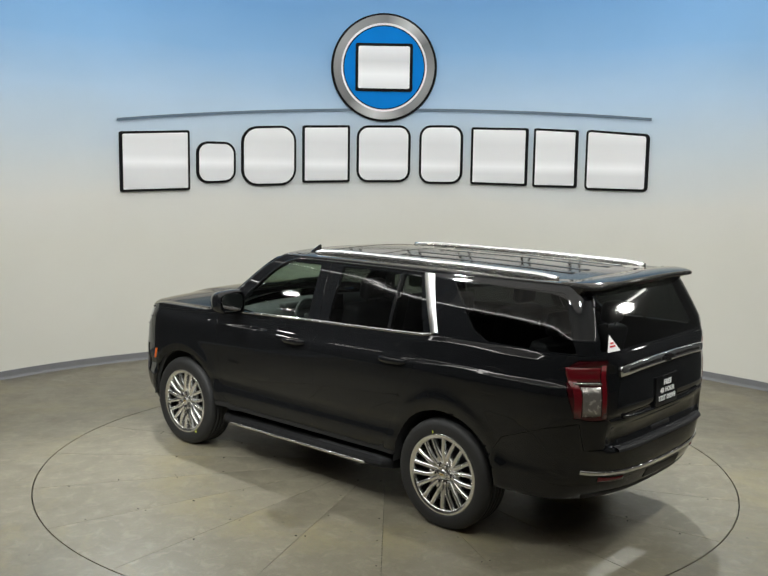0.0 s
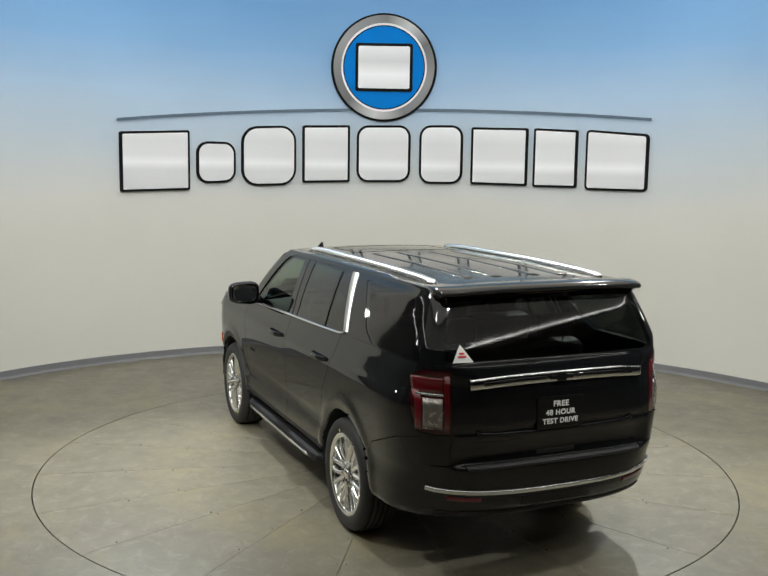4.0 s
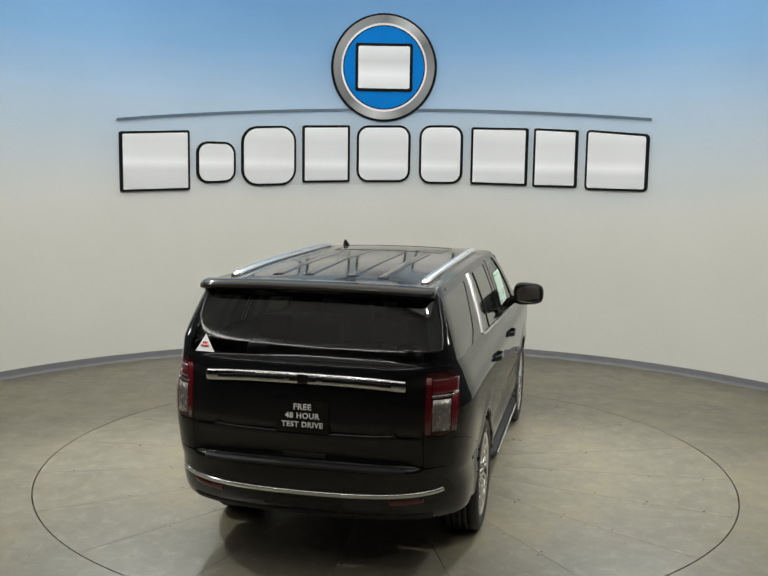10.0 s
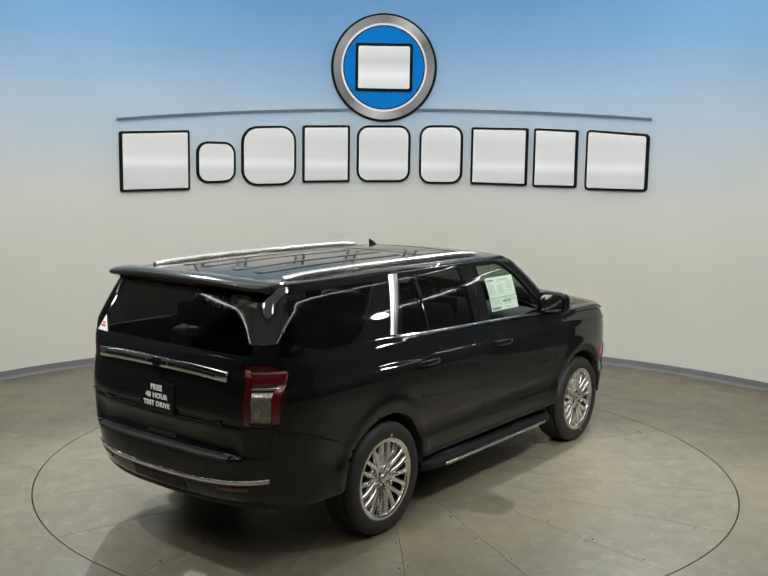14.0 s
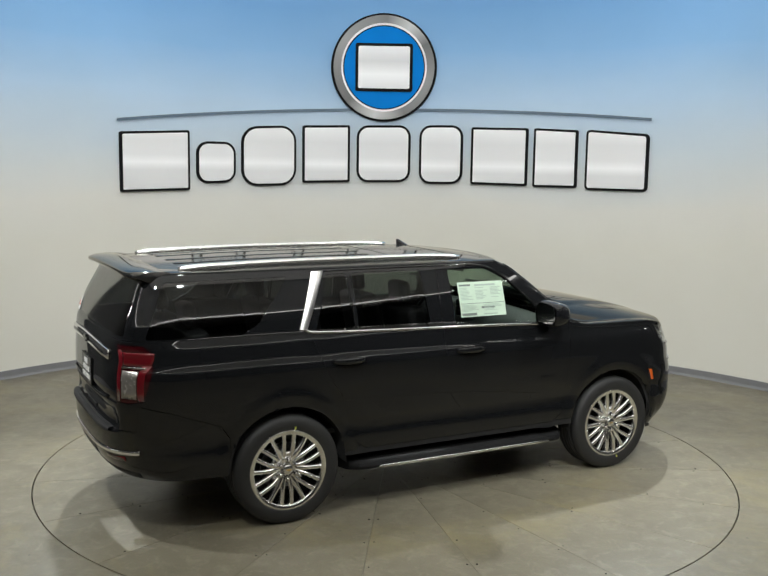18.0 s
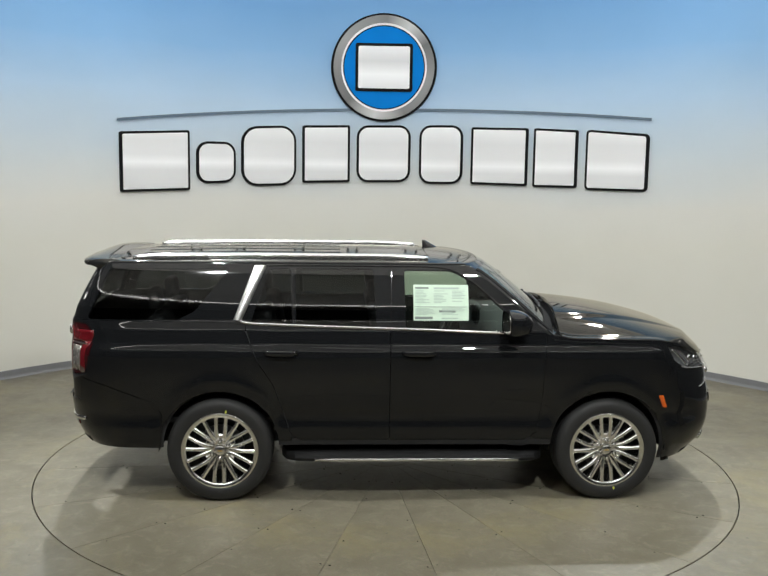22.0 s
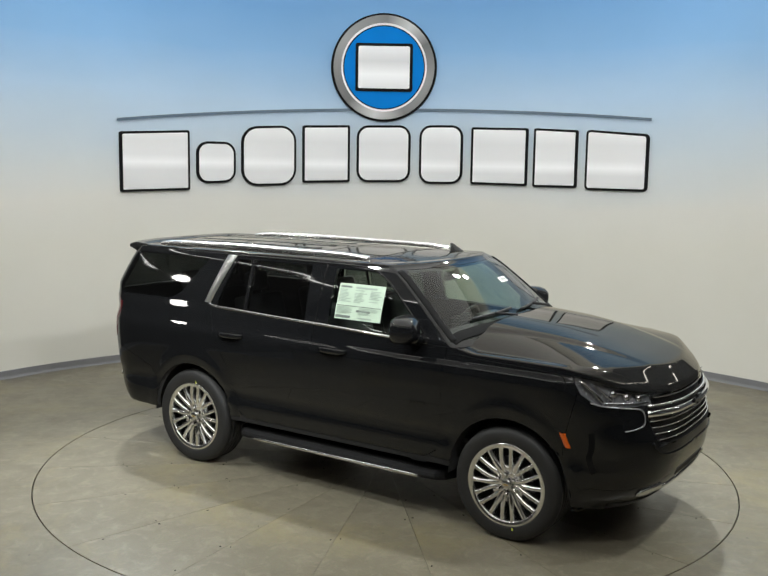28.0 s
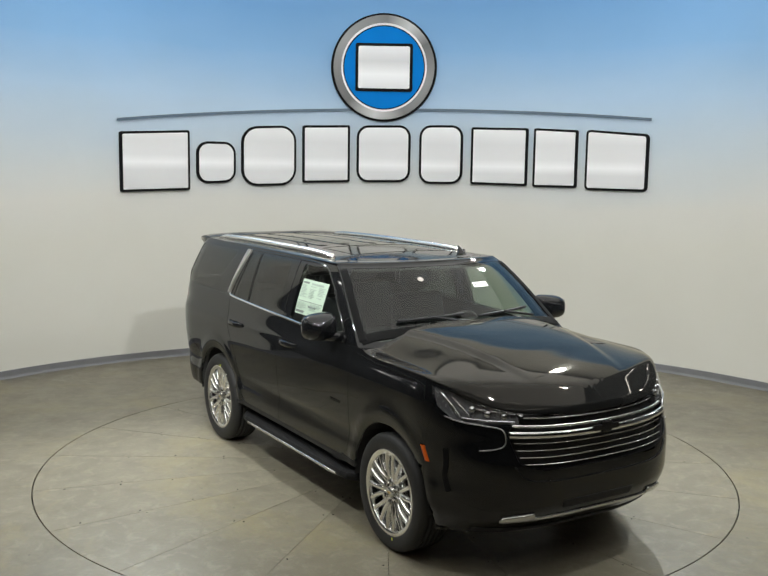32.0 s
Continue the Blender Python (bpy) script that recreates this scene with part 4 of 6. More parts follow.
    # inner structure behind the gaps
    bm = bmesh.new()
    for sgn in (1, -1):
        for f in frame_faces:
            c = sum(f, Vector()) / len(f)
            if c.z > 1.0 and c.x > 1.92 or c.x > 2.2 and c.z > 0.70:
                continue
            pts = []
            for p in f:
                q = p.copy()
                q.y = max(q.y - 0.03, 0)
                q.x = q.x * (1 - 0.03 / 2.7)
                pts.append(Vector((q.x, q.y * sgn, q.z)))
            bm.faces.new([bm.verts.new(p) for p in (pts if sgn > 0 else pts[::-1])])
    bmesh.ops.remove_doubles(bm, verts=bm.verts, dist=2e-4)
    part("body_frame", bm, M_UNDER, car, smooth=True)
    for side in (1, -1):
        tail_lamp(out["tail"], side)
        head_lamp(out["head"], side)
    return doors, gate, rb, fb, back


def tail_lamp(faces, side):
    """A wrap-round rear lamp: deep red housing, bright red bands and a white reflector window."""
    lamp = panel("tail_lamp", faces, M_DEEPRED, car, side, gap=0.002, depth=0.03, label="red wrap-round tail lamp with a white window")
    # inner rear-facing parts
    def rear_patch(name, ya, yb, za, zb, mat, lift, lab="", facet=0.0):
        bm = bmesh.new()
        rows = []
        for j in range(5):
            z = za + (zb - za) * j / 4
            rows.append([on_rear(side * (ya + (yb - ya) * i / 14), z) + rear_normal(side * (ya + (yb - ya) * i / 14), z) * (lift + facet * ((i // 2 + j) % 2))
                         for i in range(15)])
        grid(bm, rows)
        bmesh.ops.recalc_face_normals(bm, faces=bm.faces)
        if sum(f.normal.x for f in bm.faces) > 0:
            bmesh.ops.reverse_faces(bm, faces=bm.faces)
        bm.normal_update()
        r = bmesh.ops.extrude_face_region(bm, geom=bm.faces[:])
        for g in r["geom"]:
            if isinstance(g, bmesh.types.BMVert):
                g.co -= rear_normal(g.co.y, g.co.z) * 0.007
        bmesh.ops.recalc_face_normals(bm, faces=bm.faces)
        part(name, bm, mat, lamp, lab, smooth=not facet)
    rear_patch("inner_band", 0.766, 0.796, 1.01, 1.365, M_REDLENS, 0.002, "bright red inner band")
    rear_patch("reverse_window", 0.806, 0.905, 1.03, 1.225, M_REVERSE, 0.002, "pale reverse lamp window")
    rear_patch("upper_band", 0.80, 0.935, 1.258, 1.350, M_REDLENS, 0.003)
    rear_patch("outer_band", 0.910, 0.938, 1.02, 1.265, M_REDLENS, 0.003)
    rear_patch("chrome_line", 0.797, 0.925, 1.238, 1.250, M_CHROME, 0.005)


def head_lamp(faces, side):
    """A slim front lamp: dark bowl, projector lenses, chrome blades and a clear cover."""
    lamp = panel("head_lamp", faces, M_BOWL, car, side, gap=0.002, depth=-0.03, shift=-0.05, label="slim head lamp with chrome blades under clear glass")
    cover = panel("cover", faces, M_LENS, lamp, side, gap=0.004, depth=0.01)
    cover.visible_shadow = False
    for ya, za, yb, zb, w in ((0.62, 1.072, 0.90, 1.080, 0.022), (0.62, 1.125, 0.84, 1.15, 0.012), (0.905, 1.085, 0.955, 1.225, 0.024), (0.86, 1.10, 0.915, 1.205, 0.014)):
        bm = bmesh.new()
        front_strip(bm, [(side * ya, za), (side * (ya + yb) / 2, (za + zb) / 2), (side * yb, zb)], w, 0.015, off=-0.035)
        part("blade", bm, M_CHROME, lamp, "chrome blade", smooth=True)
    for y, z, r in ((0.68, 1.110, 0.026), (0.765, 1.122, 0.028), (0.84, 1.145, 0.028)):
        bm = bmesh.new()
        p = on_front(side * y, z) - front_normal(side * y, z) * 0.035
        bmesh.ops.create_uvsphere(bm, u_segments=16, v_segments=10, radius=r, matrix=Matrix.Translation(p))
        part("projector", bm, M_CHROME, lamp, smooth=True)


def upper_body():
    """Pillars, panes and roof."""
    skin = Skin(shell_points(True))
    for poly in (G_FRONT, G_REAR, G_VENT, G_QUARTER):
        skin.cut(poly, 1, pad=0.03)
    skin.cut([(-0.21, 1.30), (-0.21, 1.85)], 1, closed=False)
    tests = [(inside(p), p) for p in (G_FRONT, G_REAR, G_VENT, G_QUARTER)]
    ends_f = lambda c: c.x > screen_x(c.z) - 0.19
    panes = [skin.take(lambda c, t=t: t(c.x, c.z) and abs(c.y) > 0.6 and c.x > -2.60) for t, _ in tests]
    front = Skin(faces=skin.take(ends_f))
    rear = Skin(faces=skin.take(lambda c: c.x < -2.40))
    front.cut(G_SCREEN, 0)
    rear.cut(G_BACK, 0)
    gs, gb = inside(G_SCREEN), inside(G_BACK)
    screen = front.take(lambda c: gs(c.y, c.z))
    back = rear.take(lambda c: gb(c.y, c.z))
    rest = skin.take(lambda c: True) + front.take(lambda c: True) + rear.take(lambda c: True)
    panel("cabin_frame", rest, M_PAINT, car, 0, gap=0, depth=0.03, upper=True, label="gloss black pillars and window frames")
    names = ("front_window", "rear_window", "vent_window", "quarter_window")
    for side in (1, -1):
        for nm, fs, mat in zip(names, panes, (M_GLASS, M_PRIVACY, M_PRIVACY, M_PRIVACY)):
            o = panel(nm, fs, mat, car, side, gap=0.001, depth=0.004, shift=-0.004, upper=True)
            o.visible_shadow = False
    o = panel("windscreen", screen, M_SCREEN, car, 0, gap=0.001, depth=0.004, shift=-0.003, upper=True, label="clear green-tinted windscreen")
    o.visible_shadow = False
    o = panel("tailgate_window", back, M_PRIVACY, car, 0, gap=0.001, depth=0.004, shift=-0.003, upper=True, label="dark privacy glass")
    o.visible_shadow = False


def top_patch(edge, spine, height, rise, n=18):
    """A top sheet from an edge to the middle line, both halves; its height over the edge grows quickly, then follows height(x, y)."""
    bm = bmesh.new()
    rows = []
    for sgn in (1, -1):
        rows = []
        for e, s in zip(edge, spine):
            row = []
            for k in range(n + 1):
                u = (k / n) ** 1.9
                x, y = e.x + (s - e.x) * u, e.y * (1 - u)
                f = math.sqrt(max(1 - (1 - min(u / rise, 1)) ** 2.2, 0))
                z = e.z + max(height(x, y) - e.z, 0.012) * f
                row.append((x, y * sgn, z))
            rows.append(row)
        grid(bm, rows)
    bmesh.ops.remove_doubles(bm, verts=bm.verts, dist=1e-4)
    bmesh.ops.dissolve_degenerate(bm, edges=bm.edges, dist=1e-4)
    bmesh.ops.recalc_face_normals(bm, faces=bm.faces)
    if sum(f.normal.z for f in bm.faces) < 0:
        bmesh.ops.reverse_faces(bm, faces=bm.faces)
    return bm


def bonnet_height(x, y):
    zc = tab(x, 1.0, 1.500, 1.14, 1.493, 1.5, 1.458, 1.75, 1.418, 2.0, 1.366, 2.235, 1.310, 2.363, 1.268, 2.466, 1.225, 2.54, 1.19)
    a = abs(y)
    k = min(max((a - 0.40 - 0.20 * (2.2 - x)) / 0.045, 0), 1)
    dome = 0.015 * (1 - k * k * (3 - 2 * k)) * min(max((2.42 - x) / 0.5, 0), 1)
    zs = tab(x, 1.2, 1.335, 1.8, 1.332, 2.05, 1.312, 2.2, 1.282, 2.35, 1.222, 2.45, 1.162, 2.54, 1.112)
    z = zc - 0.006 - max(zc - zs, 0) * (a / 0.86) ** 3.4 + dome
    # the front face falls away behind a crisp crease
    return min(z, 1.252 - 0.92 * (x - 2.395 + 0.10 * (a / 0.6) ** 2))


def roof_height(x, y):
    zc = tab(x, -2.55, 1.885, -2.2, 1.905, -1.2, 1.925, -0.4, 1.925, 0.1, 1.917, 0.35, 1.900, 0.50, 1.882, 0.60, 1.868)
    a = abs(y)
    return zc - 0.028 * (a / 0.7) ** 2.2


def bonnet_and_roof():
    cols = [(w, k) for w, k in COLS]
    low = []
    for w, k in cols:
        xn = outline(w, k, 0.9).x
        if xn > 1.10 and (w == "front" or w == "side"):
            low.append(outline(w, k, lower_top(xn)))
    m = len(low)
    spine = [1.21 + (2.44 - 1.21) * (i / (m - 1)) ** 0.9 for i in range(m)]
    bm = top_patch(low, spine, bonnet_height, 0.09, n=44)
    edges = [e for e in bm.edges if e.is_boundary]
    ext = bmesh.ops.extrude_edge_only(bm, edges=edges)
    for g in ext["geom"]:
        if isinstance(g, bmesh.types.BMVert):
            g.co.z -= 0.018
            g.co.x -= 0.01
    for e in edges:
        e.smooth = False
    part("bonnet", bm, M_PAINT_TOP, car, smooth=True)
    edge = [outline(w, k, 1.87, True) for w, k in cols]
    m = len(edge)
    spine = [-2.40 + (0.46 + 2.40) * i / (m - 1) for i in range(m)]
    bm = top_patch(edge, spine, roof_height, 0.20, n=34)
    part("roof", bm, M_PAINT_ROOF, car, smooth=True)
    # pressed ribs along the roof
    for y in (-0.36, -0.15, 0.15, 0.36):
        bm = bmesh.new()
        strip(bm, [(x, y, roof_height(x, y) - 0.002) for x in [-2.2 + 1.6 * k / 24 for k in range(25)]], (0, 0, 1), 0.075, 0.006, sink=0.003)
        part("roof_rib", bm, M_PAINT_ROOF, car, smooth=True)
    # sliding roof panel edge
    bm = bmesh.new()
    for a, b in (((-0.45, -0.46), (0.12, -0.46)), ((0.12, -0.46), (0.12, 0.46)), ((0.12, 0.46), (-0.45, 0.46)), ((-0.45, 0.46), (-0.45, -0.46))):
        strip(bm, [(p.x, p.y, roof_height(p.x, p.y) + 0.001) for p in path2([a, b], 10)], (0, 0, 1), 0.008, 0.0015)
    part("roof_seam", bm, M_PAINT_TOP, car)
    # rear spoiler over the tailgate glass
    bm = bmesh.new()
    rows = []
    for dx, z in ((0.17, 1.884), (0.10, 1.902), (0.0, 1.908), (-0.07, 1.902), (-0.118, 1.888), (-0.128, 1.874), (-0.122, 1.858), (-0.105, 1.850), (-0.05, 1.828), (0.012, 1.795)):
        row = []
        for k in range(29):
            s = math.sin(math.pi / 2 * (-1 + k / 14))
            y = (0.768 if dx < 0.15 else 0.73) * s
            row.append((on_rear(y * 0.97, 1.865).x + dx, y, z - 0.020 * abs(s) ** 3.5 * (1 if z > 1.85 else 0.6)))
        rows.append(row)
    vs = grid(bm, rows)
    for k in (0, -1):
        bm.faces.new([r[k] for r in vs])
    bmesh.ops.recalc_face_normals(bm, faces=bm.faces)
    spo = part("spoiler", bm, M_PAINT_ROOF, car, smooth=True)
    bm = bmesh.new()
    box(bm, (-2.606, 0, 1.850), (0.02, 0.42, 0.012), 0.004)
    part("brake_lamp", bm, M_DEEPRED, spo, "dark red high brake lamp")


def wheel(x, side, sticker, turned):
    """Tyre, barrel, spokes, hub, six nuts and a badge."""
    c = (x, side * 0.865, 0.408)
    me = bmesh.new()
    lathe(me, [(0.300, 0.118), (0.304, 0.126), (0.299, 0.131), (0.290, 0.130), (0.270, 0.125), (0.2655, 0.119), (0.266, 0.09), (0.266, 0.05), (0.262, -0.02), (0.268, -0.10), (0.292, -0.115)], "y", 64)
    w = part("wheel", me, M_WHEEL, car, "polished forked-spoke alloy wheel with a black tyre", smooth=True)
    w.location = c
    if side < 0:
        w.rotation_euler.z = math.pi
    R = 0.4135
    me = bmesh.new()
    prof = [(0.292, 0.115), (0.298, 0.128), (0.312, 0.134), (0.335, 0.1385), (0.365, 0.139), (0.388, 0.132), (0.402, 0.120), (0.4075, 0.108), (R, 0.095)]
    for k, y in enumerate((0.066, 0.058, 0.024, 0.016, -0.016, -0.024, -0.058, -0.066)):
        pair = (R, R - 0.008) if k % 2 == 0 else (R - 0.008, R)
        prof += [(pair[0], y), (pair[1], y - 0.001)]
    prof += [(R, -0.095), (0.402, -0.120), (0.388, -0.132), (0.365, -0.139), (0.312, -0.134), (0.292, -0.115)]
    lathe(me, prof, "y", 72)
    part("tyre", me, M_TYRE, w, "black low-profile tyre", smooth=True)
    me = bmesh.new()
    lathe(me, [(0.0, -0.02), (0.262, -0.02), (0.262, -0.03), (0.0, -0.03)], "y", 48)
    part("brake_shield", me, M_UNDER, w)
    me = bmesh.new()
    lathe(me, [(0.075, 0.0), (0.18, 0.0), (0.182, 0.004), (0.182, 0.018), (0.18, 0.022), (0.075, 0.022)], "y", 48)
    part("brake_disc", me, M_WHEELDARK, w, "grey brake disc", smooth=False)
    # six single spokes and six slotted pairs, flowing out of a dished centre
    def spoke(bm, a0, path, lift=0.0):
        """path: radius, sideways offset and width, from the centre to the rim."""
        u, v = Vector((math.cos(a0), 0, math.sin(a0))), Vector((-math.sin(a0), 0, math.cos(a0)))
        n = Vector((0, 1, 0))
        rows = []
        for r, off, wd in path:
            y = tab(r, 0.04, 0.094, 0.08, 0.101, 0.12, 0.114, 0.17, 0.122, 0.23, 0.123, 0.29, 0.119) + lift
            p = u * r + v * off + n * y
            h = wd / 2
            rows.append([p + v * k + n * d for k, d in ((-h - 0.001, -0.055), (-h, -0.014), (-h * 0.70, -0.003), (0, 0.003), (h * 0.70, -0.003), (h, -0.014), (h + 0.001, -0.055))])
        grid(bm, rows)
        bmesh.ops.recalc_face_normals(bm, faces=bm.faces)
        return bm
    turn = radians(turned)
    for k in range(6):
        a0 = turn + math.pi * k / 3
        part("spoke", spoke(bmesh.new(), a0 + math.pi / 6, [(0.05, 0, 0.052), (0.10, 0, 0.048), (0.15, 0, 0.037), (0.20, 0, 0.033), (0.255, 0, 0.034), (0.272, 0, 0.050)]), M_WHEEL, w, smooth=True)
        for sg in (1, -1):
            part("spoke", spoke(bmesh.new(), a0, [(0.055, 0.016 * sg, 0.034), (0.10, 0.0275 * sg, 0.036), (0.15, 0.0340 * sg, 0.033), (0.20, 0.0370 * sg, 0.032), (0.255, 0.0390 * sg, 0.033),
                                                  (0.272, 0.040 * sg, 0.050)], 0.002), M_WHEEL, w, smooth=True)
        # the floor of the slot where a pair grows together
        part("web", spoke(bmesh.new(), a0, [(0.06, 0, 0.05), (0.105, 0, 0.045), (0.122, 0, 0.034)], -0.004), M_WHEEL, w)
    me = bmesh.new()
    lathe(me, [(0.135, 0.05), (0.130, 0.090), (0.118, 0.099), (0.095, 0.1015), (0.058, 0.100), (0.048, 0.098), (0.043, 0.094), (0.0, 0.094)], "y", 48)
    part("hub", me, M_WHEEL, w, smooth=True)
    me = bmesh.new()
    lathe(me, [(0.038, 0.100), (0.038, 0.119), (0.033, 0.124), (0.0, 0.125)], "y", 32)
    cap = part("centre_cap", me, M_SATIN, w, "silver cap with a gold badge", smooth=True)
    me = bmesh.new()
    box(me, (0, 0.1265, 0), (0.036, 0.003, 0.009), 0.001)
    box(me, (0, 0.1265, 0), (0.016, 0.0035, 0.014), 0.001)
    part("badge", me, M_GOLD, cap)
    me = bmesh.new()
    lathe(me, [(0.0205, -0.012), (0.0205, 0.003), (0.0165, 0.005), (0.0150, -0.004), (0.0125, -0.004), (0.0125, 0.014), (0.009, 0.0175), (0.0, 0.018)], "y", 12)
    nut = None
    for k in range(6):
        a = turn + 2 * math.pi * k / 6
        loc = (0.070 * math.cos(a), 0.116, 0.070 * math.sin(a))
        if nut is None:
            nut = part("lug_nut", me, M_CHROME, w)
        else:
            o = nut.copy()
            scene.collection.objects.link(o)
            nut_k = o
            nut_k.location = loc
        if k == 0:
            nut.location = loc
    a = radians(sticker)
    me = bmesh.new()
    box(me, (0.318 * math.cos(a), 0.1375, 0.318 * math.sin(a)), (0.020, 0.003, 0.012), 0.001, Matrix.Rotation(-a, 4, "Y"))
    part("paint_mark", me, M_YELLOW, w, "small yellow paint mark on the tyre")


def wheel_liners():
    for wx in WHEELS_X:
        for side in (1, -1):
            bm = bmesh.new()
            rows = []
            for y in (0.985, 0.55):
                rows.append([(wx - 0.475 * math.cos(math.pi * k / 20), side * y, 0.40 + 0.495 * math.sin(math.pi * k / 20) ** 0.9) for k in range(21)])
            rows.append([(wx - 0.02 * math.cos(math.pi * k / 20), side * 0.55, 0.40 + 0.02 * math.sin(math.pi * k / 20)) for k in range(21)])
            grid(bm, rows)
            part("wheel_liner", bm, M_UNDER, car, smooth=False)


def underside():
    bm = bmesh.new()
    box(bm, (-0.1, 0, 0.43), (4.6, 1.08, 0.18), 0.05)
    box(bm, (0.0, 0, 0.47), (2.0, 1.84, 0.06), 0.02)
    part("chassis", bm, M_UNDER, car)
    bm = bmesh.new()
    for wx in WHEELS_X:
        bmesh.ops.create_cone(bm, cap_ends=True, segments=16, radius1=0.05, radius2=0.05, depth=1.5, matrix=Matrix.Translation((wx, 0, 0.40)) @ Matrix.Rotation(radians(90), 4, "X"))
    part("axle", bm, M_UNDER, car)
    bm = bmesh.new()
    bmesh.ops.create_cone(bm, cap_ends=True, segments=20, radius1=0.15, radius2=0.15, depth=0.55, matrix=Matrix.Translation((-2.1, 0.25, 0.40)) @ Matrix.Rotation(radians(90), 4, "X"))
    part("silencer", bm, M_UNDER, car, smooth=True)
    bm = bmesh.new()
    bmesh.ops.create_cone(bm, cap_ends=False, segments=20, radius1=0.04, radius2=0.04, depth=0.5, matrix=Matrix.Translation((-2.30, -0.45, 0.42)) @ Matrix.Rotation(radians(90), 4, "Y"))
    part("tailpipe", bm, M_SATIN, car, "bright exhaust tailpipe", smooth=True)


def running_boards():
    for side in (1, -1):
        bm = bmesh.new()
        rows = []
        outline_ = [(0.80, 0.375), (0.80, 0.402), (0.90, 0.402), (0.975, 0.392), (1.006, 0.374), (1.016, 0.352), (1.010, 0.330), (0.97, 0.316), (0.86, 0.325)]
        for x, s in ((-1.06, 0.0), (-1.02, 0.65), (-0.95, 0.92), (-0.86, 1.0), (0.88, 1.0), (0.95, 0.92), (1.01, 0.65), (1.05, 0.0)):
            rows.append([(x, side * (0.80 + (y - 0.80) * s), z) for y, z in outline_])
        vs = grid(bm, rows, close=True)
        bmesh.ops.remove_doubles(bm, verts=bm.verts, dist=1e-5)
        bmesh.ops.recalc_face_normals(bm, faces=bm.faces)
        b = part("running_board", bm, M_BOARD, car, "black running board with a bright edge strip")
        bm = bmesh.new()
        strip(bm, line((-0.795, side * 1.016, 0.340), (0.82, side * 1.016, 0.340), 12), (0, side, -0.1), 0.024, 0.010)
        part("edge_strip", bm, M_SATIN, b, "satin bright edge strip", smooth=True)
        for k in range(4):
            bm = bmesh.new()
            strip(bm, line((-0.80, side * (0.885 + 0.028 * k), 0.401 - 0.0040 * k), (0.82, side * (0.885 + 0.028 * k), 0.401 - 0.0040 * k), 6), (0, 0, 1), 0.014, 0.006)
            part("tread_rib", bm, M_BOARD, b)
        for x in (-0.6, 0.1, 0.7):
            bm = bmesh.new()
            box(bm, (x, side * 0.80, 0.37), (0.06, 0.18, 0.03), 0.006)
            part("bracket", bm, M_UNDER, b)


def roof_rails():
    for side in (1, -1):
        xs = [-2.24 + 2.34 * k / 40 for k in range(41)]
        pts, nr = [], []
        for x in xs:
            y = side * (0.655 + 0.012 * math.sin(math.pi * (x + 2.24) / 2.34))
            lift = 0.014 * max(0, min(1, (x + 2.24) / 0.16, (0.10 - x) / 0.22)) ** 0.7
            pts.append((x, y, roof_height(x, y) - 0.006 + lift))
            nr.append((0, 0.25 * side, 1))
        bm = bmesh.new()
        strip(bm, pts, nr, 0.052, 0.030, sink=0.02)
        part("roof_rail", bm, M_SATIN, car, "bright aluminium roof rail", smooth=True)


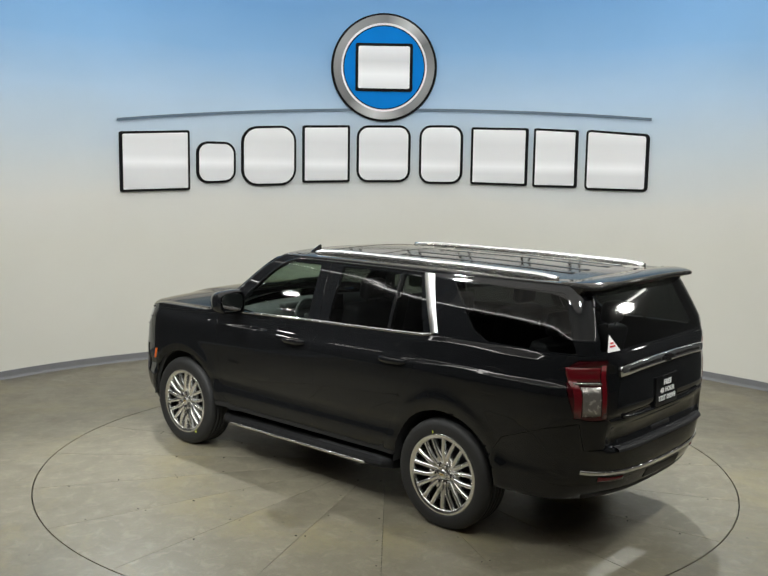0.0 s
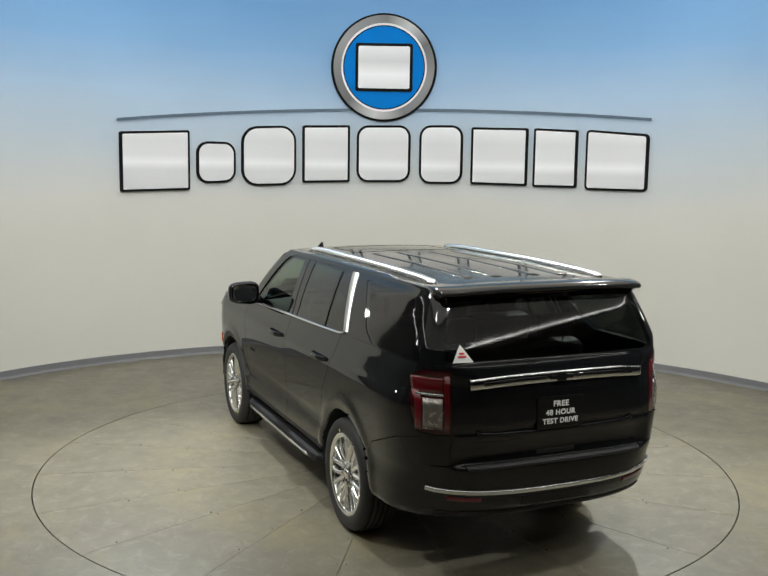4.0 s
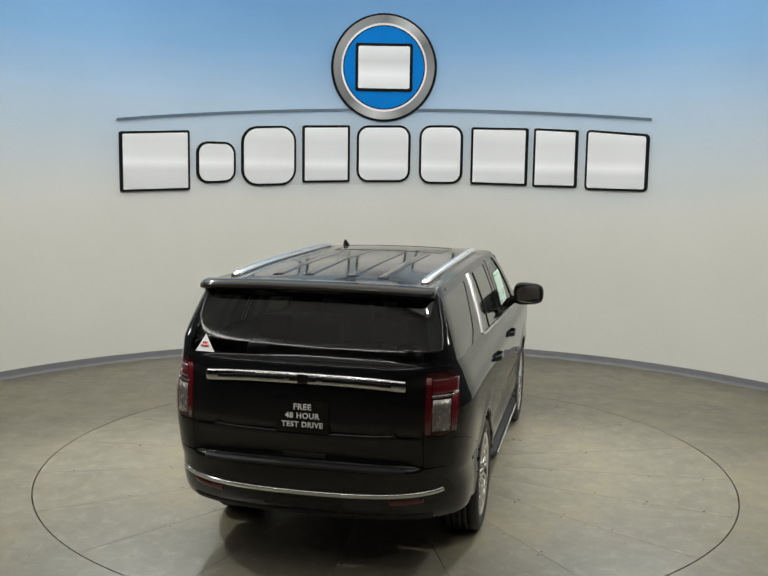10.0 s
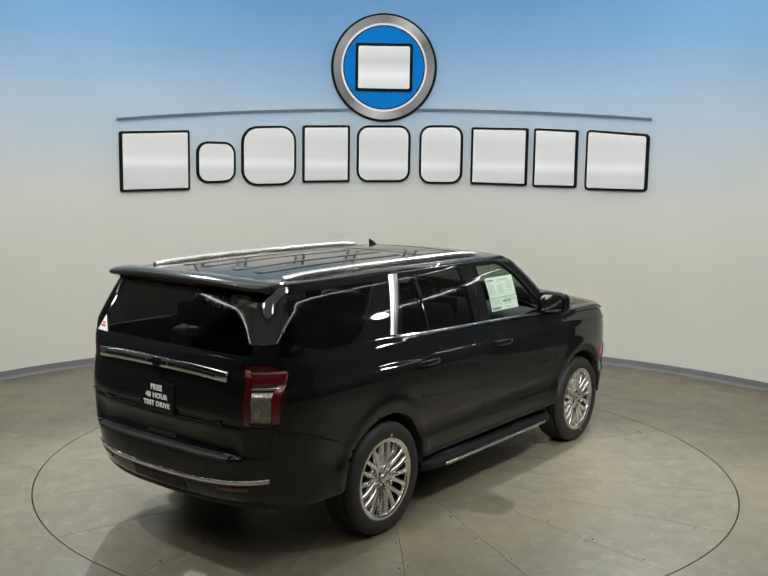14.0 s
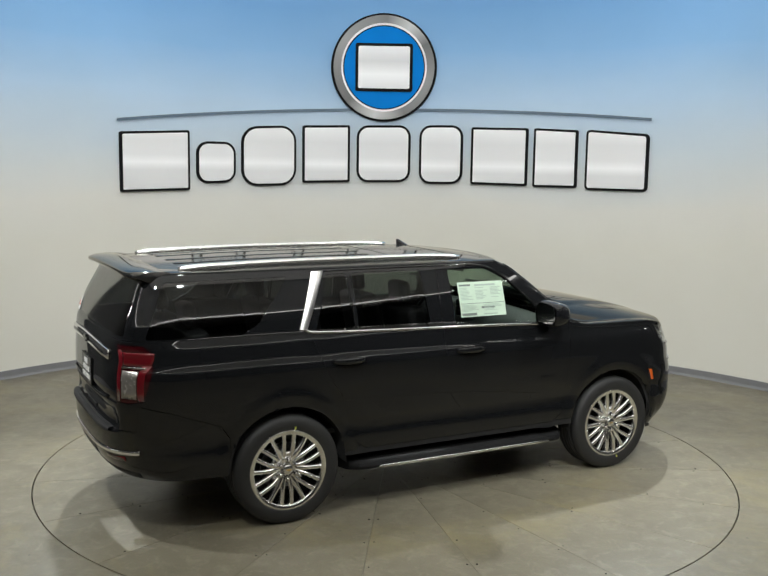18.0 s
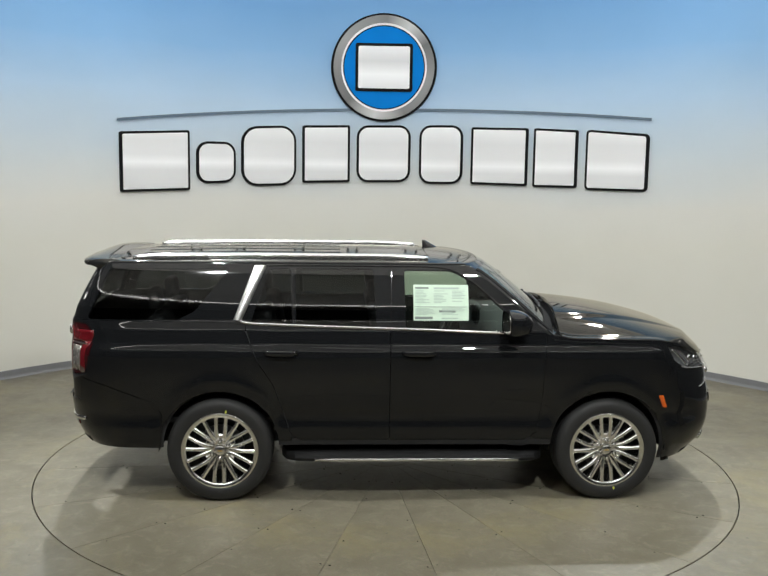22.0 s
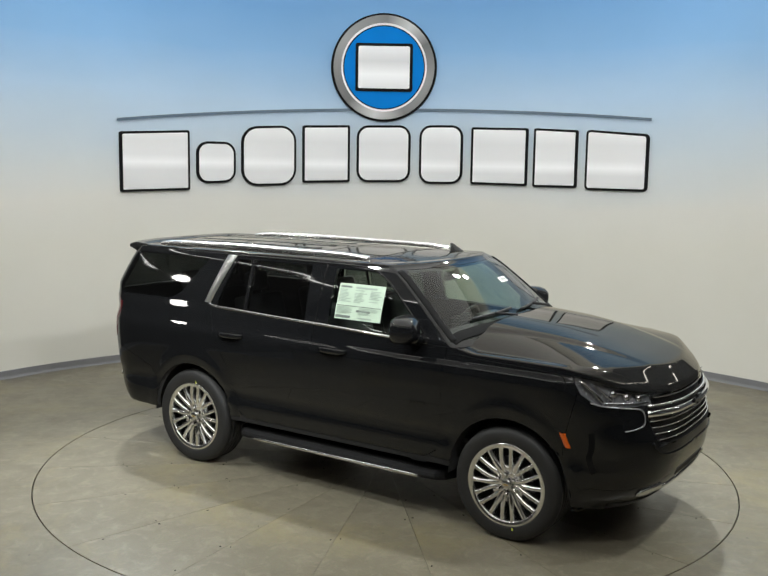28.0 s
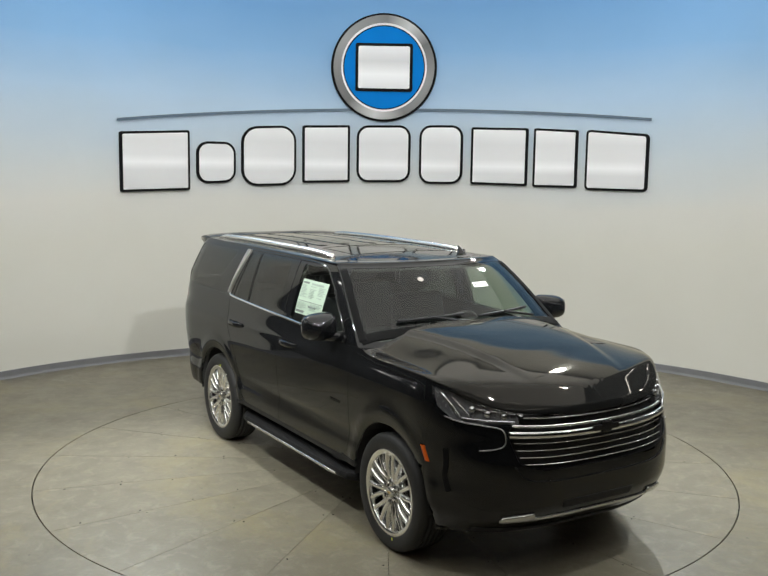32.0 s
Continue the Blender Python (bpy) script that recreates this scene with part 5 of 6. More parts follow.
def side_trim(doors):
    for side in (1, -1):
        # bright sill moulding, turning up the rear pillar
        bm = bmesh.new()
        side_strip(bm, [(-1.395, 1.452), (-1.375, 1.428), (-1.32, 1.413), (-1.15, 1.404), (-0.6, 1.387), (0.0, 1.372), (0.40, 1.359), (0.70, 1.348)], side, 0.020, 0.012, True)
        part("sill_moulding", bm, M_CHROME, car, "chrome window sill moulding", smooth=True)
        bm = bmesh.new()
        rows = []
        for k in range(13):
            t = k / 12
            z = 1.435 + (1.845 - 1.435) * t
            xa, xb = -1.432 + 0.152 * t, -1.366 + 0.186 * t
            rows.append([on_side(xa + (xb - xa) * i, z, side, True) + side_normal(-1.3, z, side, True) * h
                         for i, h in ((0, -0.004), (0.06, 0.011), (0.5, 0.0135), (0.94, 0.011), (1, -0.004))])
        grid(bm, rows)
        bmesh.ops.recalc_face_normals(bm, faces=bm.faces)
        part("pillar_trim", bm, M_BRIGHT, car, "broad chrome trim on the rear pillar", smooth=True)
        # door seam lines on the pillars
        for xz in ([(-0.21, 1.38), (-0.205, 1.60), (-0.20, 1.845)], [(-0.965, 1.40), (-0.975, 1.62), (-0.975, 1.83)]):
            bm = bmesh.new()
            side_strip(bm, xz, side, 0.010 if xz[0][0] > -0.5 else 0.020, 0.003, True)
            part("window_seam", bm, M_GLOSSBLACK, car)
        bm = bmesh.new()
        side_strip(bm, [(-1.22, 1.846), (-0.9, 1.850), (-0.2, 1.850), (0.22, 1.838), (0.42, 1.748), (0.60, 1.60), (0.84, 1.385)], side, 0.014, 0.006, True)
        part("window_gasket", bm, M_GLOSSBLACK, car, smooth=True)
        for x, key in ((-1.06, "rear_door"), (0.015, "front_door")):
            h = handle(x, 1.196, side, doors[key, side])
        # amber marker, side badge bars, fuel door
        bm = bmesh.new()
        rows = []
        for j in range(5):
            t = j / 4
            z = 0.862 - 0.10 * t
            xa, xb = 1.925 + 0.045 * t, 1.972 + 0.040 * t
            rows.append([on_side(xa + (xb - xa) * i / 3, z, side) + side_normal(xa + (xb - xa) * i / 3, z, side) * hh for i, hh in enumerate((-0.002, 0.009, 0.009, -0.002))])
        grid(bm, rows)
        bmesh.ops.recalc_face_normals(bm, faces=bm.faces)
        part("side_marker", bm, M_AMBER, car, "amber side marker lamp", smooth=True)
        for k in range(5):
            bm = bmesh.new()
            x = 0.735 + 0.030 * k
            p = on_side(x, 0.90, side)
            box(bm, p + side_normal(x, 0.90, side) * 0.003, (0.020, 0.003, 0.022), 0.001)
            part("badge_bar", bm, M_PAINT, doors["front_door", side])
        mirror(side)
    bm = bmesh.new()
    side_strip(bm, [(-2.02, 1.27), (-1.88, 1.27), (-1.84, 1.24), (-1.84, 1.13), (-1.88, 1.10), (-2.02, 1.10), (-2.06, 1.13), (-2.06, 1.24), (-2.02, 1.27)], 1, 0.005, 0.0008, n=3)
    part("fuel_door_seam", bm, M_PAINT, car)


def handle(x, z, side, door):
    bm = bmesh.new()
    rows = []
    for k in range(13):
        t = -1 + k / 6
        xx = x + 0.135 * t
        p = on_side(xx, z, side)
        out = 0.042 * (1 - abs(t) ** 4) + 0.006
        hh = 0.026 * (1 - 0.35 * abs(t) ** 3)
        rows.append([p + Vector((0, side * o, v)) for o, v in ((out - 0.012, hh), (out, hh * 0.7), (out + 0.003, 0), (out, -hh * 0.7), (out - 0.012, -hh), (out - 0.016, 0))])
    vs = grid(bm, rows, close=True)
    bm.faces.new(vs[0])
    bm.faces.new(vs[-1][::-1])
    bmesh.ops.recalc_face_normals(bm, faces=bm.faces)
    part("door_handle", bm, M_PAINT, door, "body-coloured pull handle", smooth=True)
    bm = bmesh.new()
    pts = [on_side(x + 0.10 * math.cos(2 * math.pi * k / 24), z - 0.004 + 0.026 * math.sin(2 * math.pi * k / 24), side) + Vector((0, side * 0.0015, 0)) for k in range(24)]
    f = bm.faces.new([bm.verts.new(p) for p in pts])
    r = bmesh.ops.extrude_face_region(bm, geom=[f])
    for g in r["geom"]:
        if isinstance(g, bmesh.types.BMVert):
            g.co.y -= side * 0.01
    bmesh.ops.recalc_face_normals(bm, faces=bm.faces)
    part("handle_cup", bm, M_GLOSSBLACK, door)


def mirror(side):
    """A door mirror: shell, arm and glass."""
    bm = bmesh.new()
    rows = []
    for x, s in ((0.672, 0.84), (0.680, 0.95), (0.71, 1.0), (0.755, 0.98), (0.80, 0.88), (0.838, 0.62), (0.855, 0.25)):
        row = []
        for k in range(24):
            a = 2 * math.pi * k / 24
            cy, cz = math.copysign(abs(math.cos(a)) ** 0.55, math.cos(a)), math.copysign(abs(math.sin(a)) ** 0.6, math.sin(a))
            row.append((x + 0.03 * cy * 0.5, side * (1.115 + 0.140 * s * cy), 1.450 + 0.104 * s * cz * (1 - 0.10 * cy)))
        rows.append(row)
    vs = grid(bm, rows, close=True)
    bm.faces.new(vs[-1])
    bmesh.ops.recalc_face_normals(bm, faces=bm.faces)
    m = part("door_mirror", bm, M_PAINT, car, "black door mirror on a short arm", smooth=True)
    bm = bmesh.new()
    row = [(0.672 + 0.03 * math.cos(2 * math.pi * k / 24) * 0.3, side * (1.115 + 0.108 * math.copysign(abs(math.cos(2 * math.pi * k / 24)) ** 0.55, math.cos(2 * math.pi * k / 24))),
            1.450 + 0.080 * math.copysign(abs(math.sin(2 * math.pi * k / 24)) ** 0.6, math.sin(2 * math.pi * k / 24))) for k in range(24)]
    bm.faces.new([bm.verts.new(p) for p in row])
    r = bmesh.ops.extrude_face_region(bm, geom=bm.faces[:])
    for g in r["geom"]:
        if isinstance(g, bmesh.types.BMVert):
            g.co.x += 0.012
    bmesh.ops.recalc_face_normals(bm, faces=bm.faces)
    part("mirror_glass", bm, M_CHROME, m, "silvered mirror glass")
    bm = bmesh.new()
    strip(bm, [(0.80, side * 0.93, 1.372), (0.79, side * 1.0, 1.366), (0.77, side * 1.10, 1.380)], (0, 0, 1), 0.085, 0.045, sink=0.02)
    part("mirror_arm", bm, M_PAINT, m, smooth=True)
    bm = bmesh.new()
    side_strip(bm, [(0.74, 1.385), (0.80, 1.375), (0.86, 1.36)], side, 0.05, 0.012, True)
    part("mirror_base", bm, M_GLOSSBLACK, m, smooth=True)


def text_mesh(body, size):
    """Built-in font lettering as a mesh lying in x and y."""
    cu = bpy.data.curves.new("lettering", "FONT")
    cu.body, cu.size, cu.align_x, cu.align_y, cu.extrude, cu.offset = body, size, "CENTER", "CENTER", 0.001, size * 0.035
    cu.space_character = 1.12
    ob = new("lettering", cu)
    me = bpy.data.meshes.new_from_object(ob.evaluated_get(bpy.context.evaluated_depsgraph_get()))
    bpy.data.objects.remove(ob)
    bpy.data.curves.remove(cu)
    return me


def rear_trim(gate, bumper):
    # chrome bar with a recess line and a plain dark emblem
    bm = bmesh.new()
    rear_strip(bm, [(-0.645, 1.308), (-0.4, 1.322), (0, 1.325), (0.4, 1.322), (0.645, 1.308)], 0.070, 0.020, 12)
    bar = part("chrome_bar", bm, M_CHROME, gate, "broad chrome bar across the tailgate", smooth=True)
    for s in (1, -1):
        bm = bmesh.new()
        rear_strip(bm, [(s * 0.12, 1.323), (s * 0.35, 1.321), (s * 0.56, 1.312)], 0.022, 0.004, 8, off=0.0185)
        part("bar_slot", bm, M_GLOSSBLACK, bar, smooth=True)
    bm = bmesh.new()
    p = on_rear(0, 1.325)
    box(bm, p + Vector((-0.024, 0, 0)), (0.012, 0.17, 0.028), 0.004)
    box(bm, p + Vector((-0.024, 0, 0)), (0.013, 0.065, 0.056), 0.004)
    part("emblem", bm, M_GLOSSBLACK, bar, "plain dark emblem")
    # plate recess and the dealer card
    bm = bmesh.new()
    box(bm, on_rear(0, 1.09) + Vector((-0.004, 0, 0)), (0.012, 0.345, 0.21), 0.004)
    card = part("plate_card", bm, M_CARD, car, "black card lettered in white")
    for txt, z, size in (("FREE", 1.148, 0.052), ("48 HOUR", 1.092, 0.049), ("TEST DRIVE", 1.036, 0.047)):
        me = text_mesh(txt, size)
        whole = bmesh.new()
        whole.from_mesh(me)
        bpy.data.meshes.remove(me)
        m = Matrix.Translation(on_rear(0, 1.09) + Vector((-0.0125, 0, z - 1.09))) @ Matrix(((0, 0, -1, 0), (-1, 0, 0, 0), (0, 1, 0, 0), (0, 0, 0, 1)))
        bmesh.ops.remove_doubles(whole, verts=whole.verts, dist=1e-6)
        whole.verts.index_update()
        whole.faces.index_update()
        left = set(whole.faces)
        while left:
            seed = left.pop()
            island, todo = {seed}, [seed]
            while todo:
                for e in todo.pop().edges:
                    for f in e.link_faces:
                        if f in left:
                            left.discard(f)
                            island.add(f)
                            todo.append(f)
            bm = bmesh.new()
            made = {}
            for f in sorted(island, key=lambda f: f.index):
                for v in f.verts:
                    if v.index not in made:
                        made[v.index] = bm.verts.new(m @ v.co)
                bm.faces.new([made[v.index] for v in f.verts])
            part("letter", bm, M_WHITE, card)
        whole.free()
    # creases and the release handle
    bm = bmesh.new()
    rear_strip(bm, [(-0.58, 1.010), (-0.52, 0.985), (0, 0.974), (0.52, 0.985), (0.58, 1.010)], 0.026, 0.014, 12)
    part("gate_crease", bm, M_PAINT, gate, smooth=True)
    bm = bmesh.new()
    box(bm, on_rear(0, 0.83) + Vector((-0.002, 0, 0)), (0.012, 0.29, 0.030), 0.005)
    part("release_handle", bm, M_PLASTIC, gate)
    # bumper: step pad, chrome strip, reflectors, hitch cover, lower valance
    bm = bmesh.new()
    rows = []
    for d, dz in ((0.06, 0.796), (0.0, 0.800), (-0.045, 0.795), (-0.058, 0.782), (-0.060, 0.765)):
        rows.append([on_rear(y, 0.84) * 1.0 + Vector((d if d > -0.03 else d - 0.004, 0, dz - 0.84)) for y in [-0.66 + 1.32 * k / 24 for k in range(25)]])
    grid(bm, rows)
    bmesh.ops.recalc_face_normals(bm, faces=bm.faces)
    pad = part("step_pad", bm, M_PLASTIC, bumper, "ribbed black plastic step pad")
    for k in range(3):
        bm = bmesh.new()
        strip(bm, [on_rear(y, 0.84) + Vector((-0.004 - 0.014 * k, 0, -0.041)) for y in [-0.60 + 1.20 * j / 12 for j in range(13)]], (0, 0, 1), 0.006, 0.004)
        part("pad_rib", bm, M_PLASTIC, pad)
    bm = bmesh.new()
    rear_strip(bm, [(-0.865, 0.640), (-0.78, 0.628), (-0.5, 0.612), (0, 0.603), (0.5, 0.612), (0.78, 0.628), (0.865, 0.640)], 0.030, 0.012, 10)
    part("bumper_strip", bm, M_CHROME, bumper, "chrome strip along the bumper", smooth=True)
    for s in (1, -1):
        bm = bmesh.new()
        rear_strip(bm, [(s * 0.545, 0.565), (s * 0.65, 0.568), (s * 0.755, 0.580)], 0.032, 0.006, 6)
        part("reflector", bm, M_REDLENS, bumper, "red reflector", smooth=True)
    bm = bmesh.new()
    rear_strip(bm, [(-0.26, 0.532), (0, 0.527), (0.26, 0.532)], 0.075, 0.004, 10)
    part("hitch_cover", bm, M_PLASTIC, bumper)
    bm = bmesh.new()
    rear_strip(bm, [(-0.80, 0.455), (-0.4, 0.448), (0, 0.447), (0.4, 0.448), (0.80, 0.455)], 0.05, 0.006, 10)
    part("valance", bm, M_PLASTIC, bumper, smooth=True)
    # triangle sticker on the glass
    bm = bmesh.new()
    def on_glass(y, z):
        return on_rear(y, z) + rear_normal(y, z) * 0.004
    pts = [on_glass(0.685, 1.552), on_glass(0.610, 1.445), on_glass(0.745, 1.445)]
    bm.faces.new([bm.verts.new(p) for p in pts])
    r = bmesh.ops.extrude_face_region(bm, geom=bm.faces[:])
    for g in r["geom"]:
        if isinstance(g, bmesh.types.BMVert):
            g.co.x -= 0.002
    bmesh.ops.recalc_face_normals(bm, faces=bm.faces)
    st = part("triangle_sticker", bm, M_WHITE, car, "white triangular sticker with red print")
    for z, w in ((1.500, 0.030), (1.480, 0.052)):
        bm = bmesh.new()
        strip(bm, [on_glass(0.682 - w / 2, z) + Vector((-0.002, 0, 0)), on_glass(0.682 + w / 2, z) + Vector((-0.002, 0, 0))], (-1, 0, 0.3), 0.012, 0.002)
        part("print_bar", bm, M_REDINK, st)


def front_trim(bumper, grille):
    # grille bars
    for z, hw, w, h, mat, lab in ((1.085, 0.575, 0.010, 0.012, M_CHROME, "thin chrome bar"), (0.985, 0.675, 0.046, 0.030, M_CHROME, "broad chrome bar"),
                                  (1.036, 0.650, 0.020, 0.026, M_SATIN, "bright bar"), (0.932, 0.650, 0.008, 0.014, M_SATIN, "thin bright bar"),
                                  (0.888, 0.640, 0.008, 0.014, M_SATIN, "thin bright bar"), (0.845, 0.625, 0.008, 0.014, M_SATIN, "thin bright bar"),
                                  (0.800, 0.590, 0.008, 0.014, M_SATIN, "thin bright bar")):
        bm = bmesh.new()
        front_strip(bm, [(-hw, z + 0.012), (-hw * 0.6, z + 0.004), (0, z), (hw * 0.6, z + 0.004), (hw, z + 0.012)], w, h, 8, off=-0.018 if w < 0.03 else -0.008)
        part("bar", bm, mat, grille, lab, smooth=True)
    bm = bmesh.new()
    p = on_front(0, 1.0)
    box(bm, p + Vector((0.022, 0, 0)), (0.02, 0.22, 0.036), 0.006)
    box(bm, p + Vector((0.022, 0, 0)), (0.022, 0.085, 0.072), 0.006)
    part("emblem", bm, M_GLOSSBLACK, grille, "plain dark emblem")
    for s in (1, -1):
        # bright bracket under each head lamp
        bm = bmesh.new()
        front_strip(bm, [(s * 0.955, 1.085), (s * 0.90, 1.062), (s * 0.78, 1.045), (s * 0.715, 1.030), (s * 0.695, 0.985), (s * 0.705, 0.930), (s * 0.76, 0.905), (s * 0.83, 0.893)], 0.009, 0.008, 5)
        part("lamp_bracket", bm, M_BOWL, bumper, "bright bracket strip under the head lamp", smooth=True)
        bm = bmesh.new()
        front_strip(bm, [(s * 0.955, 0.88), (s * 0.95, 0.76), (s * 0.94, 0.60)], 0.040, 0.004, 6)
        part("air_slot", bm, M_GAP, bumper)
        bm = bmesh.new()
        front_strip(bm, [(s * 0.69, 0.440), (s * 0.60, 0.452), (s * 0.50, 0.462)], 0.055, 0.019, 6)
        part("lip_end", bm, M_SATIN, bumper, "bright flared end of the lower lip", smooth=True)
        bm = bmesh.new()
        front_strip(bm, [(s * 0.66, 0.80), (s * 0.60, 0.725), (s * 0.45, 0.695), (0, 0.690)], 0.016, 0.008, 6)
        part("bumper_crease", bm, M_PAINT, bumper, smooth=True)
    bm = bmesh.new()
    front_strip(bm, [(-0.70, 0.432), (-0.4, 0.437), (0, 0.440), (0.4, 0.437), (0.70, 0.432)], 0.030, 0.012, 10)
    part("lower_lip", bm, M_SATIN, bumper, "bright lower lip strip", smooth=True)
    bm = bmesh.new()
    front_strip(bm, [(-0.30, 0.520), (0, 0.522), (0.30, 0.520)], 0.060, 0.003, 10)
    part("lower_intake", bm, M_UNDER, bumper, smooth=True)
    bm = bmesh.new()
    front_strip(bm, [(-0.80, 0.345), (0, 0.335), (0.80, 0.345)], 0.06, 0.006, 10)
    part("valance", bm, M_PLASTIC, bumper, smooth=True)


def bonnet_seams():
    """The shut lines between bonnet and fenders."""
    for side in (1, -1):
        bm = bmesh.new()
        side_strip(bm, [(1.08, 1.300), (1.30, 1.283), (1.60, 1.274), (1.84, 1.262), (1.925, 1.245), (1.955, 1.205), (1.965, 1.16)], side, 0.007, 0.0012)
        part("bonnet_seam", bm, M_GAP, car, "dark shut line beside the bonnet")


def scuttle_and_wipers():
    bm = bmesh.new()
    rows = []
    for d, z in ((-0.06, 1.415), (0.0, 1.408), (0.05, 1.415), (0.10, 1.42)):
        rows.append([on_front(y, 1.40, True) + Vector((d, 0, z - 1.40 - 0.085 * (abs(y) / 0.85) ** 2)) for y in [-0.77 + 1.54 * k / 24 for k in range(25)]])
    grid(bm, rows)
    bmesh.ops.recalc_face_normals(bm, faces=bm.faces)
    part("scuttle_panel", bm, M_PLASTIC, car, smooth=True)
    for ya, yb in ((-0.62, -0.05), (0.08, 0.62)):
        bm = bmesh.new()
        strip(bm, [on_front(y, 1.488 + 0.022 * k / 10, True) + front_normal(y, 1.49, True) * 0.014 for k, y in enumerate([ya + (yb - ya) * j / 10 for j in range(11)])], (1, 0, 0.7), 0.020, 0.014)
        w = part("wiper", bm, M_PLASTIC, car, "black windscreen wiper", smooth=True)
        bm = bmesh.new()
        strip(bm, [on_front(yb, 1.44, True) + Vector((0.03, 0, 0.03)), on_front((ya + yb) / 2, 1.498, True) + Vector((0.022, 0, 0.018))], (1, 0, 0.7), 0.018, 0.014)
        part("wiper_arm", bm, M_PLASTIC, w, smooth=True)


def pillar_strips():
    """Matte black strips added over both windscreen pillars to hide their pale reflections."""
    for s in (1, -1):
        bm = bmesh.new()
        front_strip(bm, [(s * 0.922, 1.375), (s * 0.888, 1.50), (s * 0.835, 1.67), (s * 0.772, 1.835)], 0.058, 0.006, 8, upper=True)
        part("pillar_cover", bm, M_GAP, car, "matte black cover strip added over the windscreen pillar", smooth=True)


def screen_border():
    """The black border along the foot of the windscreen."""
    bm = bmesh.new()
    front_strip(bm, [(-0.935, 1.380), (-0.80, 1.408), (-0.5, 1.430), (0, 1.440), (0.5, 1.430), (0.80, 1.408), (0.935, 1.380)], 0.085, 0.004, 10, upper=True)
    part("screen_border", bm, M_GAP, car, "black border at the windscreen's foot", smooth=True)


def antenna():
    bm = bmesh.new()
    rows = []
    x0, y0 = 0.235, 0.545
    z0 = roof_height(x0, y0) - 0.006
    for t in range(9):
        f = t / 8
        wdt, h0, h1 = 0.030 * (1 - f) ** 0.7 + 0.002, 0.0, 0
        z = z0 + 0.066 * f
        xa, xb = x0 + 0.075 - 0.12 * f, x0 - 0.065 - 0.005 * f
        rows.append([(xa, y0, z), ((xa * 2 + xb) / 3, y0 + wdt, z), ((xa + 2 * xb) / 3, y0 + wdt, z), (xb, y0, z), ((xa + 2 * xb) / 3, y0 - wdt, z), ((xa * 2 + xb) / 3, y0 - wdt, z)])
    vs = grid(bm, rows, close=True)
    bm.faces.new(vs[-1])
    bmesh.ops.recalc_face_normals(bm, faces=bm.faces)
    part("antenna_fin", bm, M_GLOSSBLACK, car, "black roof antenna fin", smooth=True)


